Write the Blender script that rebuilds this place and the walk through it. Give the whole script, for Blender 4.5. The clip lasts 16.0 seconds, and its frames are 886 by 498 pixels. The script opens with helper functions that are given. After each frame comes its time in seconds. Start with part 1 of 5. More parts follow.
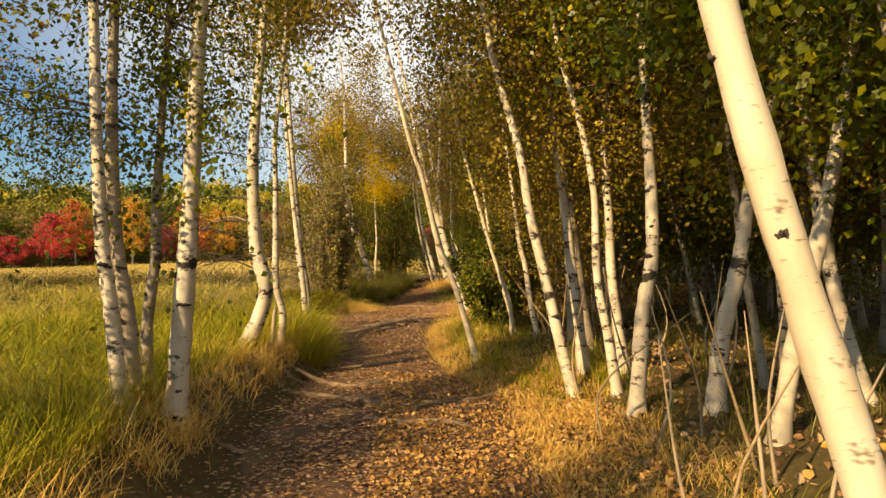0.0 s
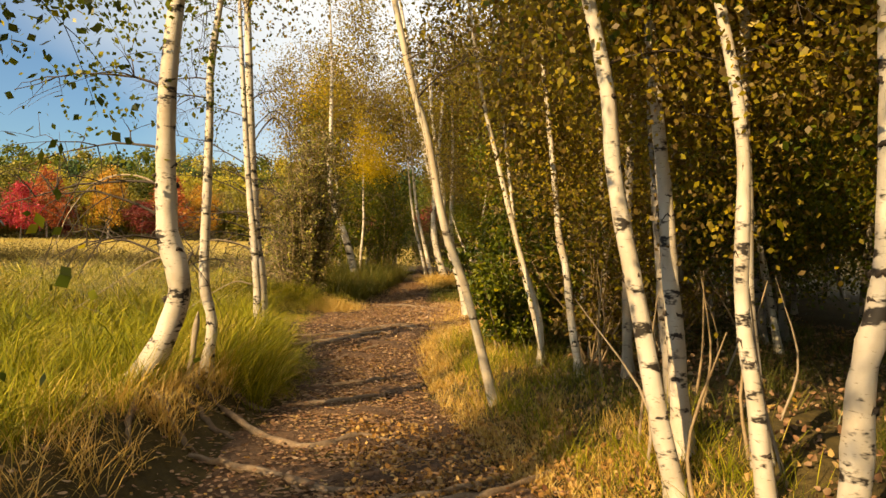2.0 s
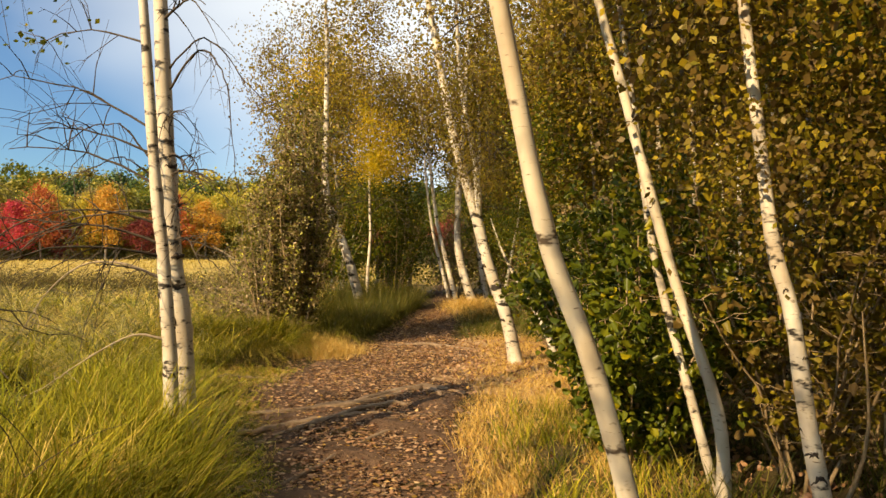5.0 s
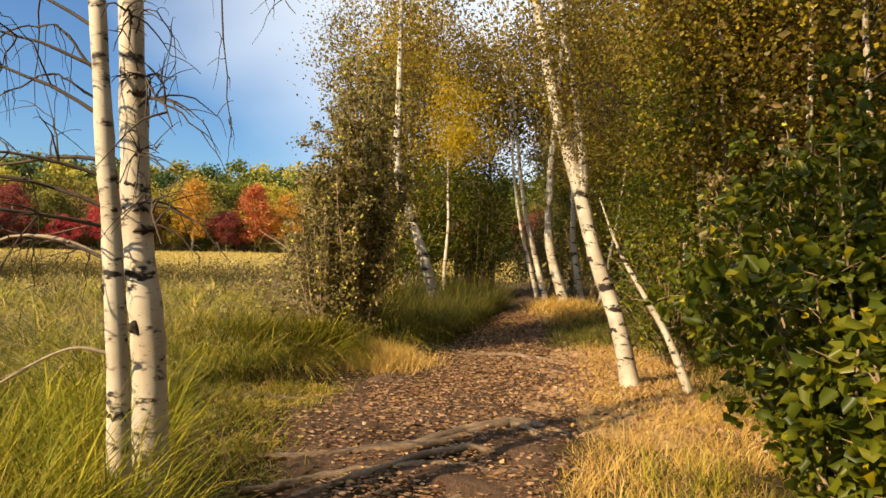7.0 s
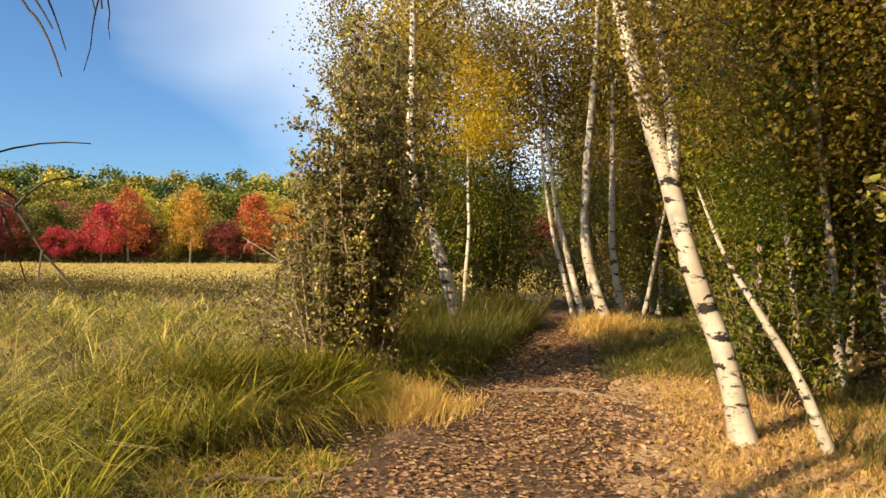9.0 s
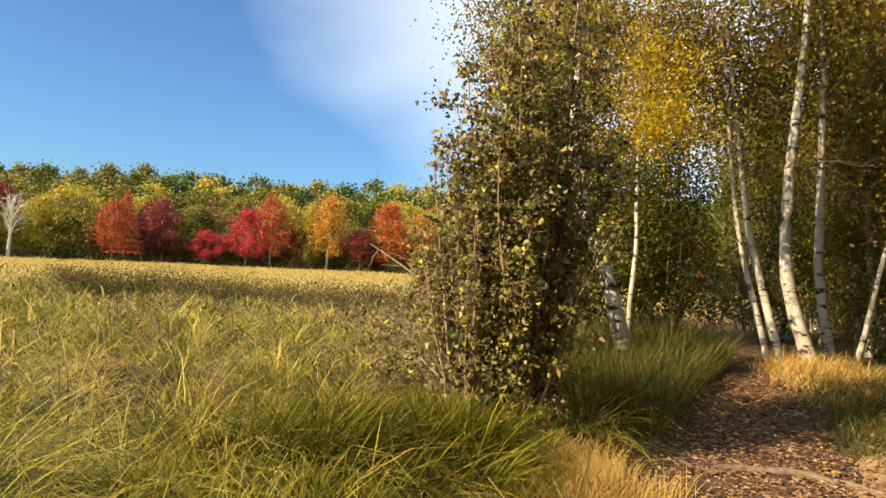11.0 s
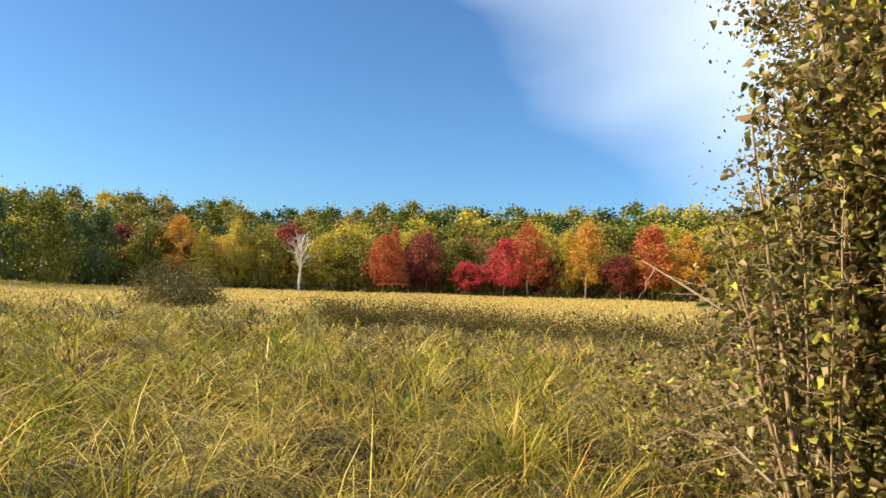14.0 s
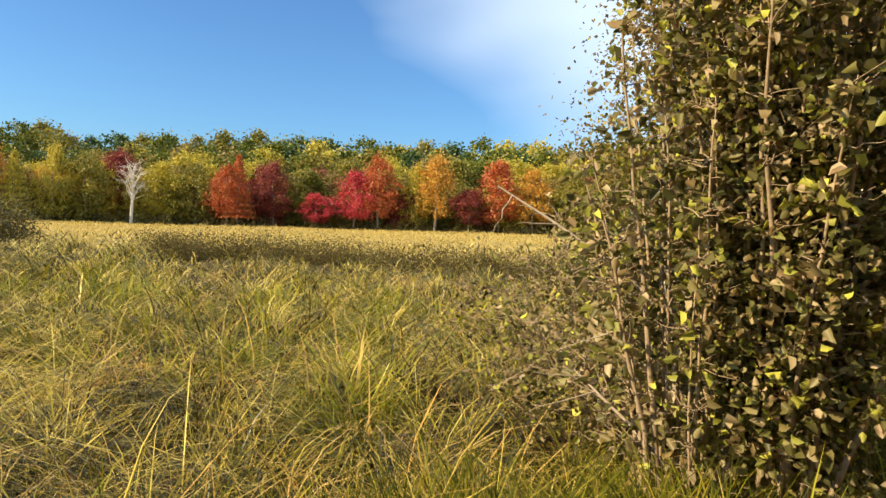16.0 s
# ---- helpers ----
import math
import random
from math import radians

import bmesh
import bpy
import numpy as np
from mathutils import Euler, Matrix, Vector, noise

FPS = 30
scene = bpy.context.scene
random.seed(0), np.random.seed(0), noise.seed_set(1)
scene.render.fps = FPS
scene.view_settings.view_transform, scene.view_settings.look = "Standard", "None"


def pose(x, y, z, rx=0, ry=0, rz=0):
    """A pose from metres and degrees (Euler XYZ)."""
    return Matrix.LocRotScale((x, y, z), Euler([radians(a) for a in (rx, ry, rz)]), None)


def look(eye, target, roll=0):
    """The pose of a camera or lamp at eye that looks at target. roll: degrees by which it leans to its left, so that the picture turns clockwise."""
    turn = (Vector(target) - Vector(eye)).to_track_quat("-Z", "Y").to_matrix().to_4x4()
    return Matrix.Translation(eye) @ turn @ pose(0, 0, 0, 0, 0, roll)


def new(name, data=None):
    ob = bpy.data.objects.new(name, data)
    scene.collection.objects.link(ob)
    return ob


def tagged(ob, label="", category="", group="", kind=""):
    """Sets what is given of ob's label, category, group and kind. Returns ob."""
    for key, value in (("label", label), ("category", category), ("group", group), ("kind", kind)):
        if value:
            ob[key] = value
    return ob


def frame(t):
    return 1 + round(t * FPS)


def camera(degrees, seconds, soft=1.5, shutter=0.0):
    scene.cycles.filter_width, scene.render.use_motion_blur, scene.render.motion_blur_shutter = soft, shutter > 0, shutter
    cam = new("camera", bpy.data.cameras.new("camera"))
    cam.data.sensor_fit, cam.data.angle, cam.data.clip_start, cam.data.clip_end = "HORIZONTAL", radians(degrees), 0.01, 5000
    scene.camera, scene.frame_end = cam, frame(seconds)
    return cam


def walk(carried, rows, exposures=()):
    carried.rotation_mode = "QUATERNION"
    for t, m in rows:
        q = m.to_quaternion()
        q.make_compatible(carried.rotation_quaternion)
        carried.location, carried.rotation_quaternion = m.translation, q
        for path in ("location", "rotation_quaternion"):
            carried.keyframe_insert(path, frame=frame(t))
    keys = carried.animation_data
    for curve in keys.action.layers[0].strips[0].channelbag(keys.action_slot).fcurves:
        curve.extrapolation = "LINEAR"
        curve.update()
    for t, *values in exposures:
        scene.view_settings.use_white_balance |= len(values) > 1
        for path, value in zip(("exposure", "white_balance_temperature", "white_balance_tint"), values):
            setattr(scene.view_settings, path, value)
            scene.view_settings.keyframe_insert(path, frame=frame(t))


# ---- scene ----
# ---- camera and its walk ----
cam = camera(65.2, 16.0, 1.5, 0.0)
PATH = [
    (0, (1.873, 1.098, 1.241), (1.732, 3.093, 1.276), -0.1),
    (0.5, (1.811, 1.879, 1.289), (1.671, 3.874, 1.317), 0.4),
    (1, (1.699, 2.719, 1.295), (1.581, 4.716, 1.313), 1.2),
    (1.5, (1.633, 3.54, 1.299), (1.526, 5.537, 1.314), 1.9),
    (2, (1.458, 4.346, 1.303), (1.345, 6.343, 1.307), 2.5),
    (2.5, (1.301, 5.092, 1.319), (1.154, 7.086, 1.309), 2.6),
    (3, (1.142, 5.833, 1.305), (0.963, 7.824, 1.285), 2.4),
    (3.5, (1.052, 6.568, 1.348), (0.875, 8.56, 1.331), 2.1),
    (3.7, (0.996, 6.839, 1.329), (0.835, 8.833, 1.316), 2.0),
    (5.8, (0.797, 9.391, 1.383), (0.636, 11.384, 1.45), 1.3),
    (6, (0.747, 9.603, 1.384), (0.553, 11.593, 1.448), 1.8),
    (6.5, (0.692, 10.085, 1.355), (0.405, 12.063, 1.395), 2.1),
    (7, (0.601, 10.587, 1.286), (0.216, 12.549, 1.316), 2.6),
    (7.5, (0.375, 11.004, 1.305), (-0.058, 12.956, 1.362), 2.1),
    (8, (0.229, 11.518, 1.315), (-0.174, 13.476, 1.372), 2.1),
    (8.2, (0.186, 11.718, 1.309), (-0.193, 13.681, 1.363), 1.7),
    (10.3, (-0.636, 13.618, 1.339), (-1.194, 15.537, 1.406), 4.4),
    (10.5, (-0.686, 13.757, 1.362), (-1.31, 15.656, 1.441), 4.6),
    (11, (-0.891, 14.136, 1.354), (-1.642, 15.988, 1.427), 4.3),
    (11.5, (-1.052, 14.496, 1.359), (-1.881, 16.316, 1.394), 3.7),
    (12, (-1.239, 14.831, 1.345), (-2.163, 16.604, 1.373), 3.4),
    (12.5, (-1.438, 15.102, 1.348), (-2.486, 16.805, 1.39), 3.1),
    (13, (-1.598, 15.388, 1.381), (-2.79, 16.991, 1.455), 2.9),
    (13.5, (-1.765, 15.652, 1.365), (-3.099, 17.138, 1.471), 2.9),
    (14, (-1.898, 15.909, 1.368), (-3.269, 17.362, 1.473), 3.4),
    (14.5, (-2.027, 16.126, 1.376), (-3.333, 17.638, 1.454), 3.7),
    (15, (-2.128, 16.248, 1.349), (-3.338, 17.841, 1.383), 3.8),
    (15.5, (-2.165, 16.302, 1.356), (-3.279, 17.962, 1.341), 3.7),
    (16, (-2.168, 16.333, 1.35), (-3.19, 18.051, 1.288), 3.4),
]
EXPOSURES = [(0.0, 0.80, 10200, 12), (3.5, 0.85, 9400, 11), (7.0, 0.80, 7900, 11), (10.5, 0.94, 7400, 10), (16.0, 0.94, 7100, 8)]
walk(cam, [(t, look(eye, target, roll)) for t, eye, target, roll in PATH], EXPOSURES)

# ---- light ----
SUN_FROM = Vector((-0.60, -0.70, 0.50)).normalized()
world = bpy.data.worlds.new("sky")
scene.world = world
world.use_nodes = True
wn, wl = world.node_tree.nodes, world.node_tree.links
wn.clear()
sky = wn.new("ShaderNodeTexSky")
sky.sky_type, sky.sun_disc = "NISHITA", False
sky.sun_elevation = math.asin(SUN_FROM.z)
sky.sun_rotation = math.atan2(SUN_FROM.x, SUN_FROM.y)
sky.air_density, sky.dust_density, sky.ozone_density = 1.0, 0.7, 3.0
w_bg, w_out = wn.new("ShaderNodeBackground"), wn.new("ShaderNodeOutputWorld")
w_bg.inputs["Strength"].default_value = 0.074
# thin high cloud, drawn out in streaks
w_tc, w_map, w_noise, w_ramp, w_mix = (wn.new(k) for k in ("ShaderNodeTexCoord", "ShaderNodeMapping", "ShaderNodeTexNoise", "ShaderNodeValToRGB", "ShaderNodeMixRGB"))
w_map.inputs["Rotation"].default_value = (0.2, 0.3, 0.5)
w_map.inputs["Scale"].default_value = (0.9, 1.5, 2.4)
w_noise.inputs["Scale"].default_value, w_noise.inputs["Detail"].default_value, w_noise.inputs["Roughness"].default_value = 1.15, 4, 0.42
w_ramp.color_ramp.elements[0].position, w_ramp.color_ramp.elements[1].position = 0.42, 0.74
w_ramp.color_ramp.elements[1].color = (0.62, 0.62, 0.62, 1)
w_mix.inputs[2].default_value = (10.4, 11.9, 13.6, 1)
wl.new(w_tc.outputs["Generated"], w_map.inputs["Vector"])
wl.new(w_map.outputs[0], w_noise.inputs["Vector"])
# the sheet of haze has an edge across the sky, frayed by the streaks
w_dot, w_edge, w_amt = wn.new("ShaderNodeVectorMath"), wn.new("ShaderNodeMapRange"), wn.new("ShaderNodeMath")
w_dot.operation, w_amt.operation = "DOT_PRODUCT", "MULTIPLY_ADD"
w_dot.inputs[1].default_value = (0.546, 0.081, 0.834)
w_edge.inputs["From Min"].default_value, w_edge.inputs["From Max"].default_value = -0.30, 0.20
w_edge.inputs["To Min"].default_value, w_edge.inputs["To Max"].default_value = -0.26, 0.24
wl.new(w_tc.outputs["Generated"], w_dot.inputs[0])
wl.new(w_dot.outputs["Value"], w_edge.inputs["Value"])
w_amt.inputs[1].default_value = 0.9
wl.new(w_noise.outputs["Fac"], w_amt.inputs[0])
wl.new(w_edge.outputs[0], w_amt.inputs[2])
wl.new(w_amt.outputs[0], w_ramp.inputs[0])
wl.new(w_ramp.outputs[0], w_mix.inputs[0])
w_tint = wn.new("ShaderNodeMixRGB")
w_tint.blend_type = "MULTIPLY"
w_tint.inputs[0].default_value, w_tint.inputs[2].default_value = 1.0, (0.62, 1.0, 1.40, 1)
wl.new(sky.outputs[0], w_tint.inputs[1])
wl.new(w_tint.outputs[0], w_mix.inputs[1])
wl.new(w_mix.outputs[0], w_bg.inputs["Color"])
wl.new(w_bg.outputs[0], w_out.inputs["Surface"])
sun = new("sun", bpy.data.lights.new("sun", "SUN"))
sun.data.energy, sun.data.angle, sun.data.color = 5.0, radians(0.55), (1.0, 0.83, 0.58)
sun.matrix_world = look(SUN_FROM * 60, (0, 0, 0))

# ---- materials ----
rng = np.random.default_rng(7)


def ramp_of(nt, stops):
    r = nt.nodes.new("ShaderNodeValToRGB")
    e = r.color_ramp.elements
    e[0].position, e[0].color = stops[0][0], (*stops[0][1], 1)
    e[1].position, e[1].color = stops[-1][0], (*stops[-1][1], 1)
    for p, c in stops[1:-1]:
        e.new(p).color = (*c, 1)
    return r


def base_mat(name, rough):
    m = bpy.data.materials.new(name)
    m.use_nodes = True
    p = m.node_tree.nodes["Principled BSDF"]
    p.inputs["Roughness"].default_value = rough
    p.inputs["Specular IOR Level"].default_value = 0.25
    return m, m.node_tree, p


def noise_node(nt, scale, detail=4, stretch=None, rough=0.6):
    n = nt.nodes.new("ShaderNodeTexNoise")
    n.inputs["Scale"].default_value, n.inputs["Detail"].default_value, n.inputs["Roughness"].default_value = scale, detail, rough
    tc = nt.nodes.new("ShaderNodeTexCoord")
    src = tc.outputs["Object"]
    if stretch:
        mp = nt.nodes.new("ShaderNodeMapping")
        mp.inputs["Scale"].default_value = stretch
        nt.links.new(src, mp.inputs[0])
        src = mp.outputs[0]
    nt.links.new(src, n.inputs["Vector"])
    return n


def mix_rgb(nt, fac, a, b, kind="MIX"):
    m = nt.nodes.new("ShaderNodeMixRGB")
    m.blend_type = kind
    for sock, v in zip(m.inputs, (fac, a, b)):
        if hasattr(v, "links"):
            nt.links.new(v, sock)
        else:
            sock.default_value = v if not isinstance(v, tuple) else (*v, 1)
    return m.outputs[0]


def bump(nt, p, height, strength, dist):
    b = nt.nodes.new("ShaderNodeBump")
    b.inputs["Strength"].default_value, b.inputs["Distance"].default_value = strength, dist
    nt.links.new(height, b.inputs["Height"])
    nt.links.new(b.outputs[0], p.inputs["Normal"])


def leaf_material(name, stops, through_light=0.35, gloss=0.45, by_object=0.0, patches=0.0):
    """Leaves and blades: each one its own tint, thin enough to let light through."""
    m, nt, p = base_mat(name, gloss)
    p.inputs["Specular IOR Level"].default_value = 0.12 if gloss > 0.5 else 0.25
    geo = nt.nodes.new("ShaderNodeNewGeometry")
    r = ramp_of(nt, stops)
    src = geo.outputs["Random Per Island"]
    if by_object:
        info, mx = nt.nodes.new("ShaderNodeObjectInfo"), nt.nodes.new("ShaderNodeMix")
        mx.inputs[0].default_value = by_object
        nt.links.new(src, mx.inputs[2])
        nt.links.new(info.outputs["Random"], mx.inputs[3])
        src = mx.outputs[0]
    if patches:
        pn, px, pr = noise_node(nt, patches, 3, rough=0.55), nt.nodes.new("ShaderNodeMix"), ramp_of(nt, [(0.3, (0, 0, 0)), (0.7, (1, 1, 1))])
        nt.links.new(pn.outputs["Fac"], pr.inputs[0])
        px.inputs[0].default_value = 0.38
        nt.links.new(src, px.inputs[2])
        nt.links.new(pr.outputs[0], px.inputs[3])
        src = px.outputs[0]
    nt.links.new(src, r.inputs[0])
    nt.links.new(r.outputs[0], p.inputs["Base Color"])
    t, mixer = nt.nodes.new("ShaderNodeBsdfTranslucent"), nt.nodes.new("ShaderNodeMixShader")
    nt.links.new(r.outputs[0], t.inputs["Color"])
    mixer.inputs[0].default_value = through_light
    nt.links.new(p.outputs[0], mixer.inputs[1])
    nt.links.new(t.outputs[0], mixer.inputs[2])
    nt.links.new(mixer.outputs[0], nt.nodes["Material Output"].inputs["Surface"])
    return m


def bark_material(name, pale, tan, dark, amount=0.5):
    """Birch bark: papery, with dark cross marks and rough black patches."""
    m, nt, p = base_mat(name, 0.62)
    tone = noise_node(nt, 3.0, 5, stretch=(1, 1, 0.6))
    r = ramp_of(nt, [(0.3, tan), (0.62, pale)])
    nt.links.new(tone.outputs["Fac"], r.inputs[0])
    marks = noise_node(nt, 9.0, 3, stretch=(1.6, 1.6, 8.0), rough=0.65)
    mr = ramp_of(nt, [(0.63, (0, 0, 0)), (0.70, (1, 1, 1))])
    nt.links.new(marks.outputs["Fac"], mr.inputs[0])
    scars = noise_node(nt, 2.6, 4, stretch=(1.2, 1.2, 2.6), rough=0.72)
    sr = ramp_of(nt, [(0.66 - 0.12 * amount, (0, 0, 0)), (0.72 - 0.12 * amount, (1, 1, 1))])
    nt.links.new(scars.outputs["Fac"], sr.inputs[0])
    col = mix_rgb(nt, mr.outputs[0], r.outputs[0], tuple(0.45 * a + 0.55 * b for a, b in zip(tan, dark)))
    col = mix_rgb(nt, sr.outputs[0], col, dark)
    nt.links.new(col, p.inputs["Base Color"])
    bump(nt, p, mix_rgb(nt, 0.5, marks.outputs["Fac"], scars.outputs["Fac"]), 0.22, 0.01)
    return m


def mottled(name, stops, scale, fine, rough=0.9, depth=0.02, stretch=None):
    m, nt, p = base_mat(name, rough)
    a, b = noise_node(nt, scale, 5, stretch=stretch), noise_node(nt, fine, 6, stretch=stretch, rough=0.75)
    f = mix_rgb(nt, 0.55, a.outputs["Fac"], b.outputs["Fac"])
    r = ramp_of(nt, stops)
    nt.links.new(f, r.inputs[0])
    nt.links.new(r.outputs[0], p.inputs["Base Color"])
    bump(nt, p, b.outputs["Fac"], 0.7, depth)
    return m


BARK = bark_material("birch_bark", (0.571, 0.516, 0.431), (0.354, 0.285, 0.208), (0.027, 0.022, 0.018), 0.95)
BARK_CLEAN = bark_material("smooth_birch_bark", (0.574, 0.510, 0.402), (0.416, 0.330, 0.230), (0.079, 0.057, 0.040), 0.5)
# grey bark; on trunks in the wood its darker tone stands for shade
BARK_GREY_SHADE = bark_material("grey_shaded_birch_bark", (0.36, 0.31, 0.25), (0.19, 0.15, 0.11), (0.04, 0.033, 0.027), 0.8)
TWIG = mottled("twig_bark", [(0.3, (0.03, 0.024, 0.02)), (0.7, (0.10, 0.075, 0.055))], 6, 40, 0.8, 0.004)
STEM = mottled("stem_bark", [(0.3, (0.176, 0.118, 0.068)), (0.7, (0.400, 0.296, 0.180))], 5, 40, 0.8, 0.004)
KNOT = mottled("knot_bark", [(0.3, (0.018, 0.014, 0.012)), (0.7, (0.07, 0.052, 0.04))], 9, 60, 0.85, 0.006)
DEADWOOD = mottled("dead_wood", [(0.25, (0.20, 0.15, 0.10)), (0.75, (0.46, 0.37, 0.27))], 4, 30, 0.85, 0.006, (1, 1, 0.25))
PALEWOOD = mottled("bleached_wood", [(0.25, (0.42, 0.38, 0.33)), (0.75, (0.72, 0.67, 0.60))], 4, 30, 0.85, 0.006)
ROOT = mottled("root_wood", [(0.28, (0.082, 0.054, 0.035)), (0.5, (0.200, 0.138, 0.091)), (0.75, (0.377, 0.295, 0.208))], 3, 26, 0.8, 0.008)
SOIL = mottled("meadow_soil", [(0.3, (0.035, 0.028, 0.012)), (0.5, (0.075, 0.055, 0.02)), (0.72, (0.17, 0.12, 0.04))], 0.35, 9.0, 0.95, 0.05)
TURF = mottled("straw_turf", [(0.3, (0.176, 0.128, 0.032)), (0.5, (0.336, 0.248, 0.068)), (0.72, (0.496, 0.368, 0.120))], 0.25, 5.0, 0.95, 0.05)
SAND = mottled("sandy_soil", [(0.28, (0.172, 0.103, 0.057)), (0.5, (0.391, 0.253, 0.132)), (0.74, (0.667, 0.471, 0.265))], 1.8, 22.0, 0.95, 0.03)
PATH_SOIL = mottled("path_soil", [(0.28, (0.027, 0.017, 0.011)), (0.5, (0.101, 0.058, 0.035)), (0.74, (0.220, 0.138, 0.089))], 1.6, 24.0, 0.95, 0.035)

G_MEADOW = leaf_material("meadow_blades", [(0.25, (0.030, 0.029, 0.007)), (0.42, (0.080, 0.072, 0.011)), (0.50, (0.250, 0.215, 0.020)), (0.58, (0.400, 0.320, 0.030)), (0.64, (0.100, 0.072, 0.018)), (0.70, (0.660, 0.490, 0.085)), (0.88, (0.840, 0.700, 0.210))], 0.2, 0.36, patches=1.3)
# dead thatch; its dark brown also stands for shade between the tussocks
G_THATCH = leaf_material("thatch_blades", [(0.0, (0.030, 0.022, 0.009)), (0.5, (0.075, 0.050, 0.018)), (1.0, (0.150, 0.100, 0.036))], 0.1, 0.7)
# lush green; shade on the tussock's face is put into the colour
G_LUSH_SHADED = leaf_material("lush_shaded_blades", [(0.0, (0.036, 0.042, 0.004)), (0.45, (0.091, 0.096, 0.006)), (0.8, (0.194, 0.171, 0.011)), (1.0, (0.334, 0.233, 0.033))], 0.25, 0.62)
G_STRAW = leaf_material("straw_blades", [(0.0, (0.628, 0.413, 0.136)), (0.4, (0.552, 0.321, 0.076)), (0.7, (0.705, 0.505, 0.212)), (1.0, (0.438, 0.312, 0.060))], 0.2, 0.62)
G_GREEN = leaf_material("green_blades", [(0.1, (0.070, 0.084, 0.010)), (0.3, (0.245, 0.253, 0.022)), (0.45, (0.114, 0.126, 0.013)), (0.6, (0.437, 0.370, 0.037)), (0.75, (0.227, 0.202, 0.022)), (0.9, (0.612, 0.438, 0.126))], 0.2, 0.62, patches=1.1)
# green lowered so shade under bushes and trees sits in the colour
G_SHADED = leaf_material("shade_toned_blades", [(0.0, (0.065, 0.085, 0.013)), (0.5, (0.130, 0.130, 0.019)), (1.0, (0.234, 0.182, 0.058))], 0.3, 0.4)
G_FAR = leaf_material("far_blades", [(0.0, (0.484, 0.347, 0.088)), (0.5, (0.581, 0.428, 0.138)), (1.0, (0.404, 0.331, 0.065))], 0.2, 0.5)
LF_BIRCH = leaf_material("birch_leaves", [(0.0, (0.14, 0.12, 0.016)), (0.25, (0.25, 0.19, 0.024)), (0.4, (0.13, 0.085, 0.035)), (0.55, (0.22, 0.14, 0.035)), (0.7, (0.29, 0.24, 0.025)), (0.85, (0.46, 0.32, 0.03)), (1.0, (0.11, 0.115, 0.018))], 0.42, 0.45, patches=0.8)
LF_GOLD = leaf_material("golden_leaves", [(0.0, (0.44, 0.33, 0.02)), (0.4, (0.66, 0.47, 0.03)), (0.75, (0.50, 0.30, 0.02)), (1.0, (0.34, 0.31, 0.03))], 0.45, 0.4)
LF_GREEN = leaf_material("green_leaves", [(0.0, (0.050, 0.075, 0.010)), (0.5, (0.108, 0.133, 0.014)), (0.9, (0.183, 0.190, 0.019)), (0.95, (0.282, 0.265, 0.025)), (1.0, (0.498, 0.390, 0.025))], 0.45, 0.35)
LF_BUSH = leaf_material("alder_leaves", [(0.0, (0.060, 0.060, 0.019)), (0.3, (0.175, 0.150, 0.046)), (0.48, (0.336, 0.228, 0.108)), (0.6, (0.175, 0.181, 0.043)), (0.74, (0.564, 0.416, 0.242)), (0.84, (0.228, 0.235, 0.048)), (0.95, (0.444, 0.416, 0.074)), (1.0, (0.752, 0.726, 0.121))], 0.45, 0.42)
LF_BROWN = leaf_material("brown_leaves", [(0.0, (0.05, 0.042, 0.014)), (0.4, (0.13, 0.085, 0.034)), (0.75, (0.11, 0.11, 0.026)), (1.0, (0.24, 0.17, 0.055))], 0.25, 0.6)
LF_DULL = leaf_material("dull_leaves", [(0.0, (0.045, 0.045, 0.016)), (0.5, (0.10, 0.085, 0.03)), (1.0, (0.18, 0.15, 0.045))], 0.2, 0.5)
LF_LITTER = leaf_material("litter_leaves", [(0.0, (0.252, 0.126, 0.063)), (0.35, (0.370, 0.222, 0.126)), (0.6, (0.148, 0.063, 0.033)), (0.85, (0.444, 0.303, 0.185)), (1.0, (0.407, 0.237, 0.044))], 0.15, 0.5)
LF_FALLEN = leaf_material("golden_litter", [(0.0, (0.34, 0.17, 0.055)), (0.4, (0.46, 0.27, 0.085)), (0.7, (0.24, 0.11, 0.045)), (1.0, (0.55, 0.36, 0.14))], 0.15, 0.5)
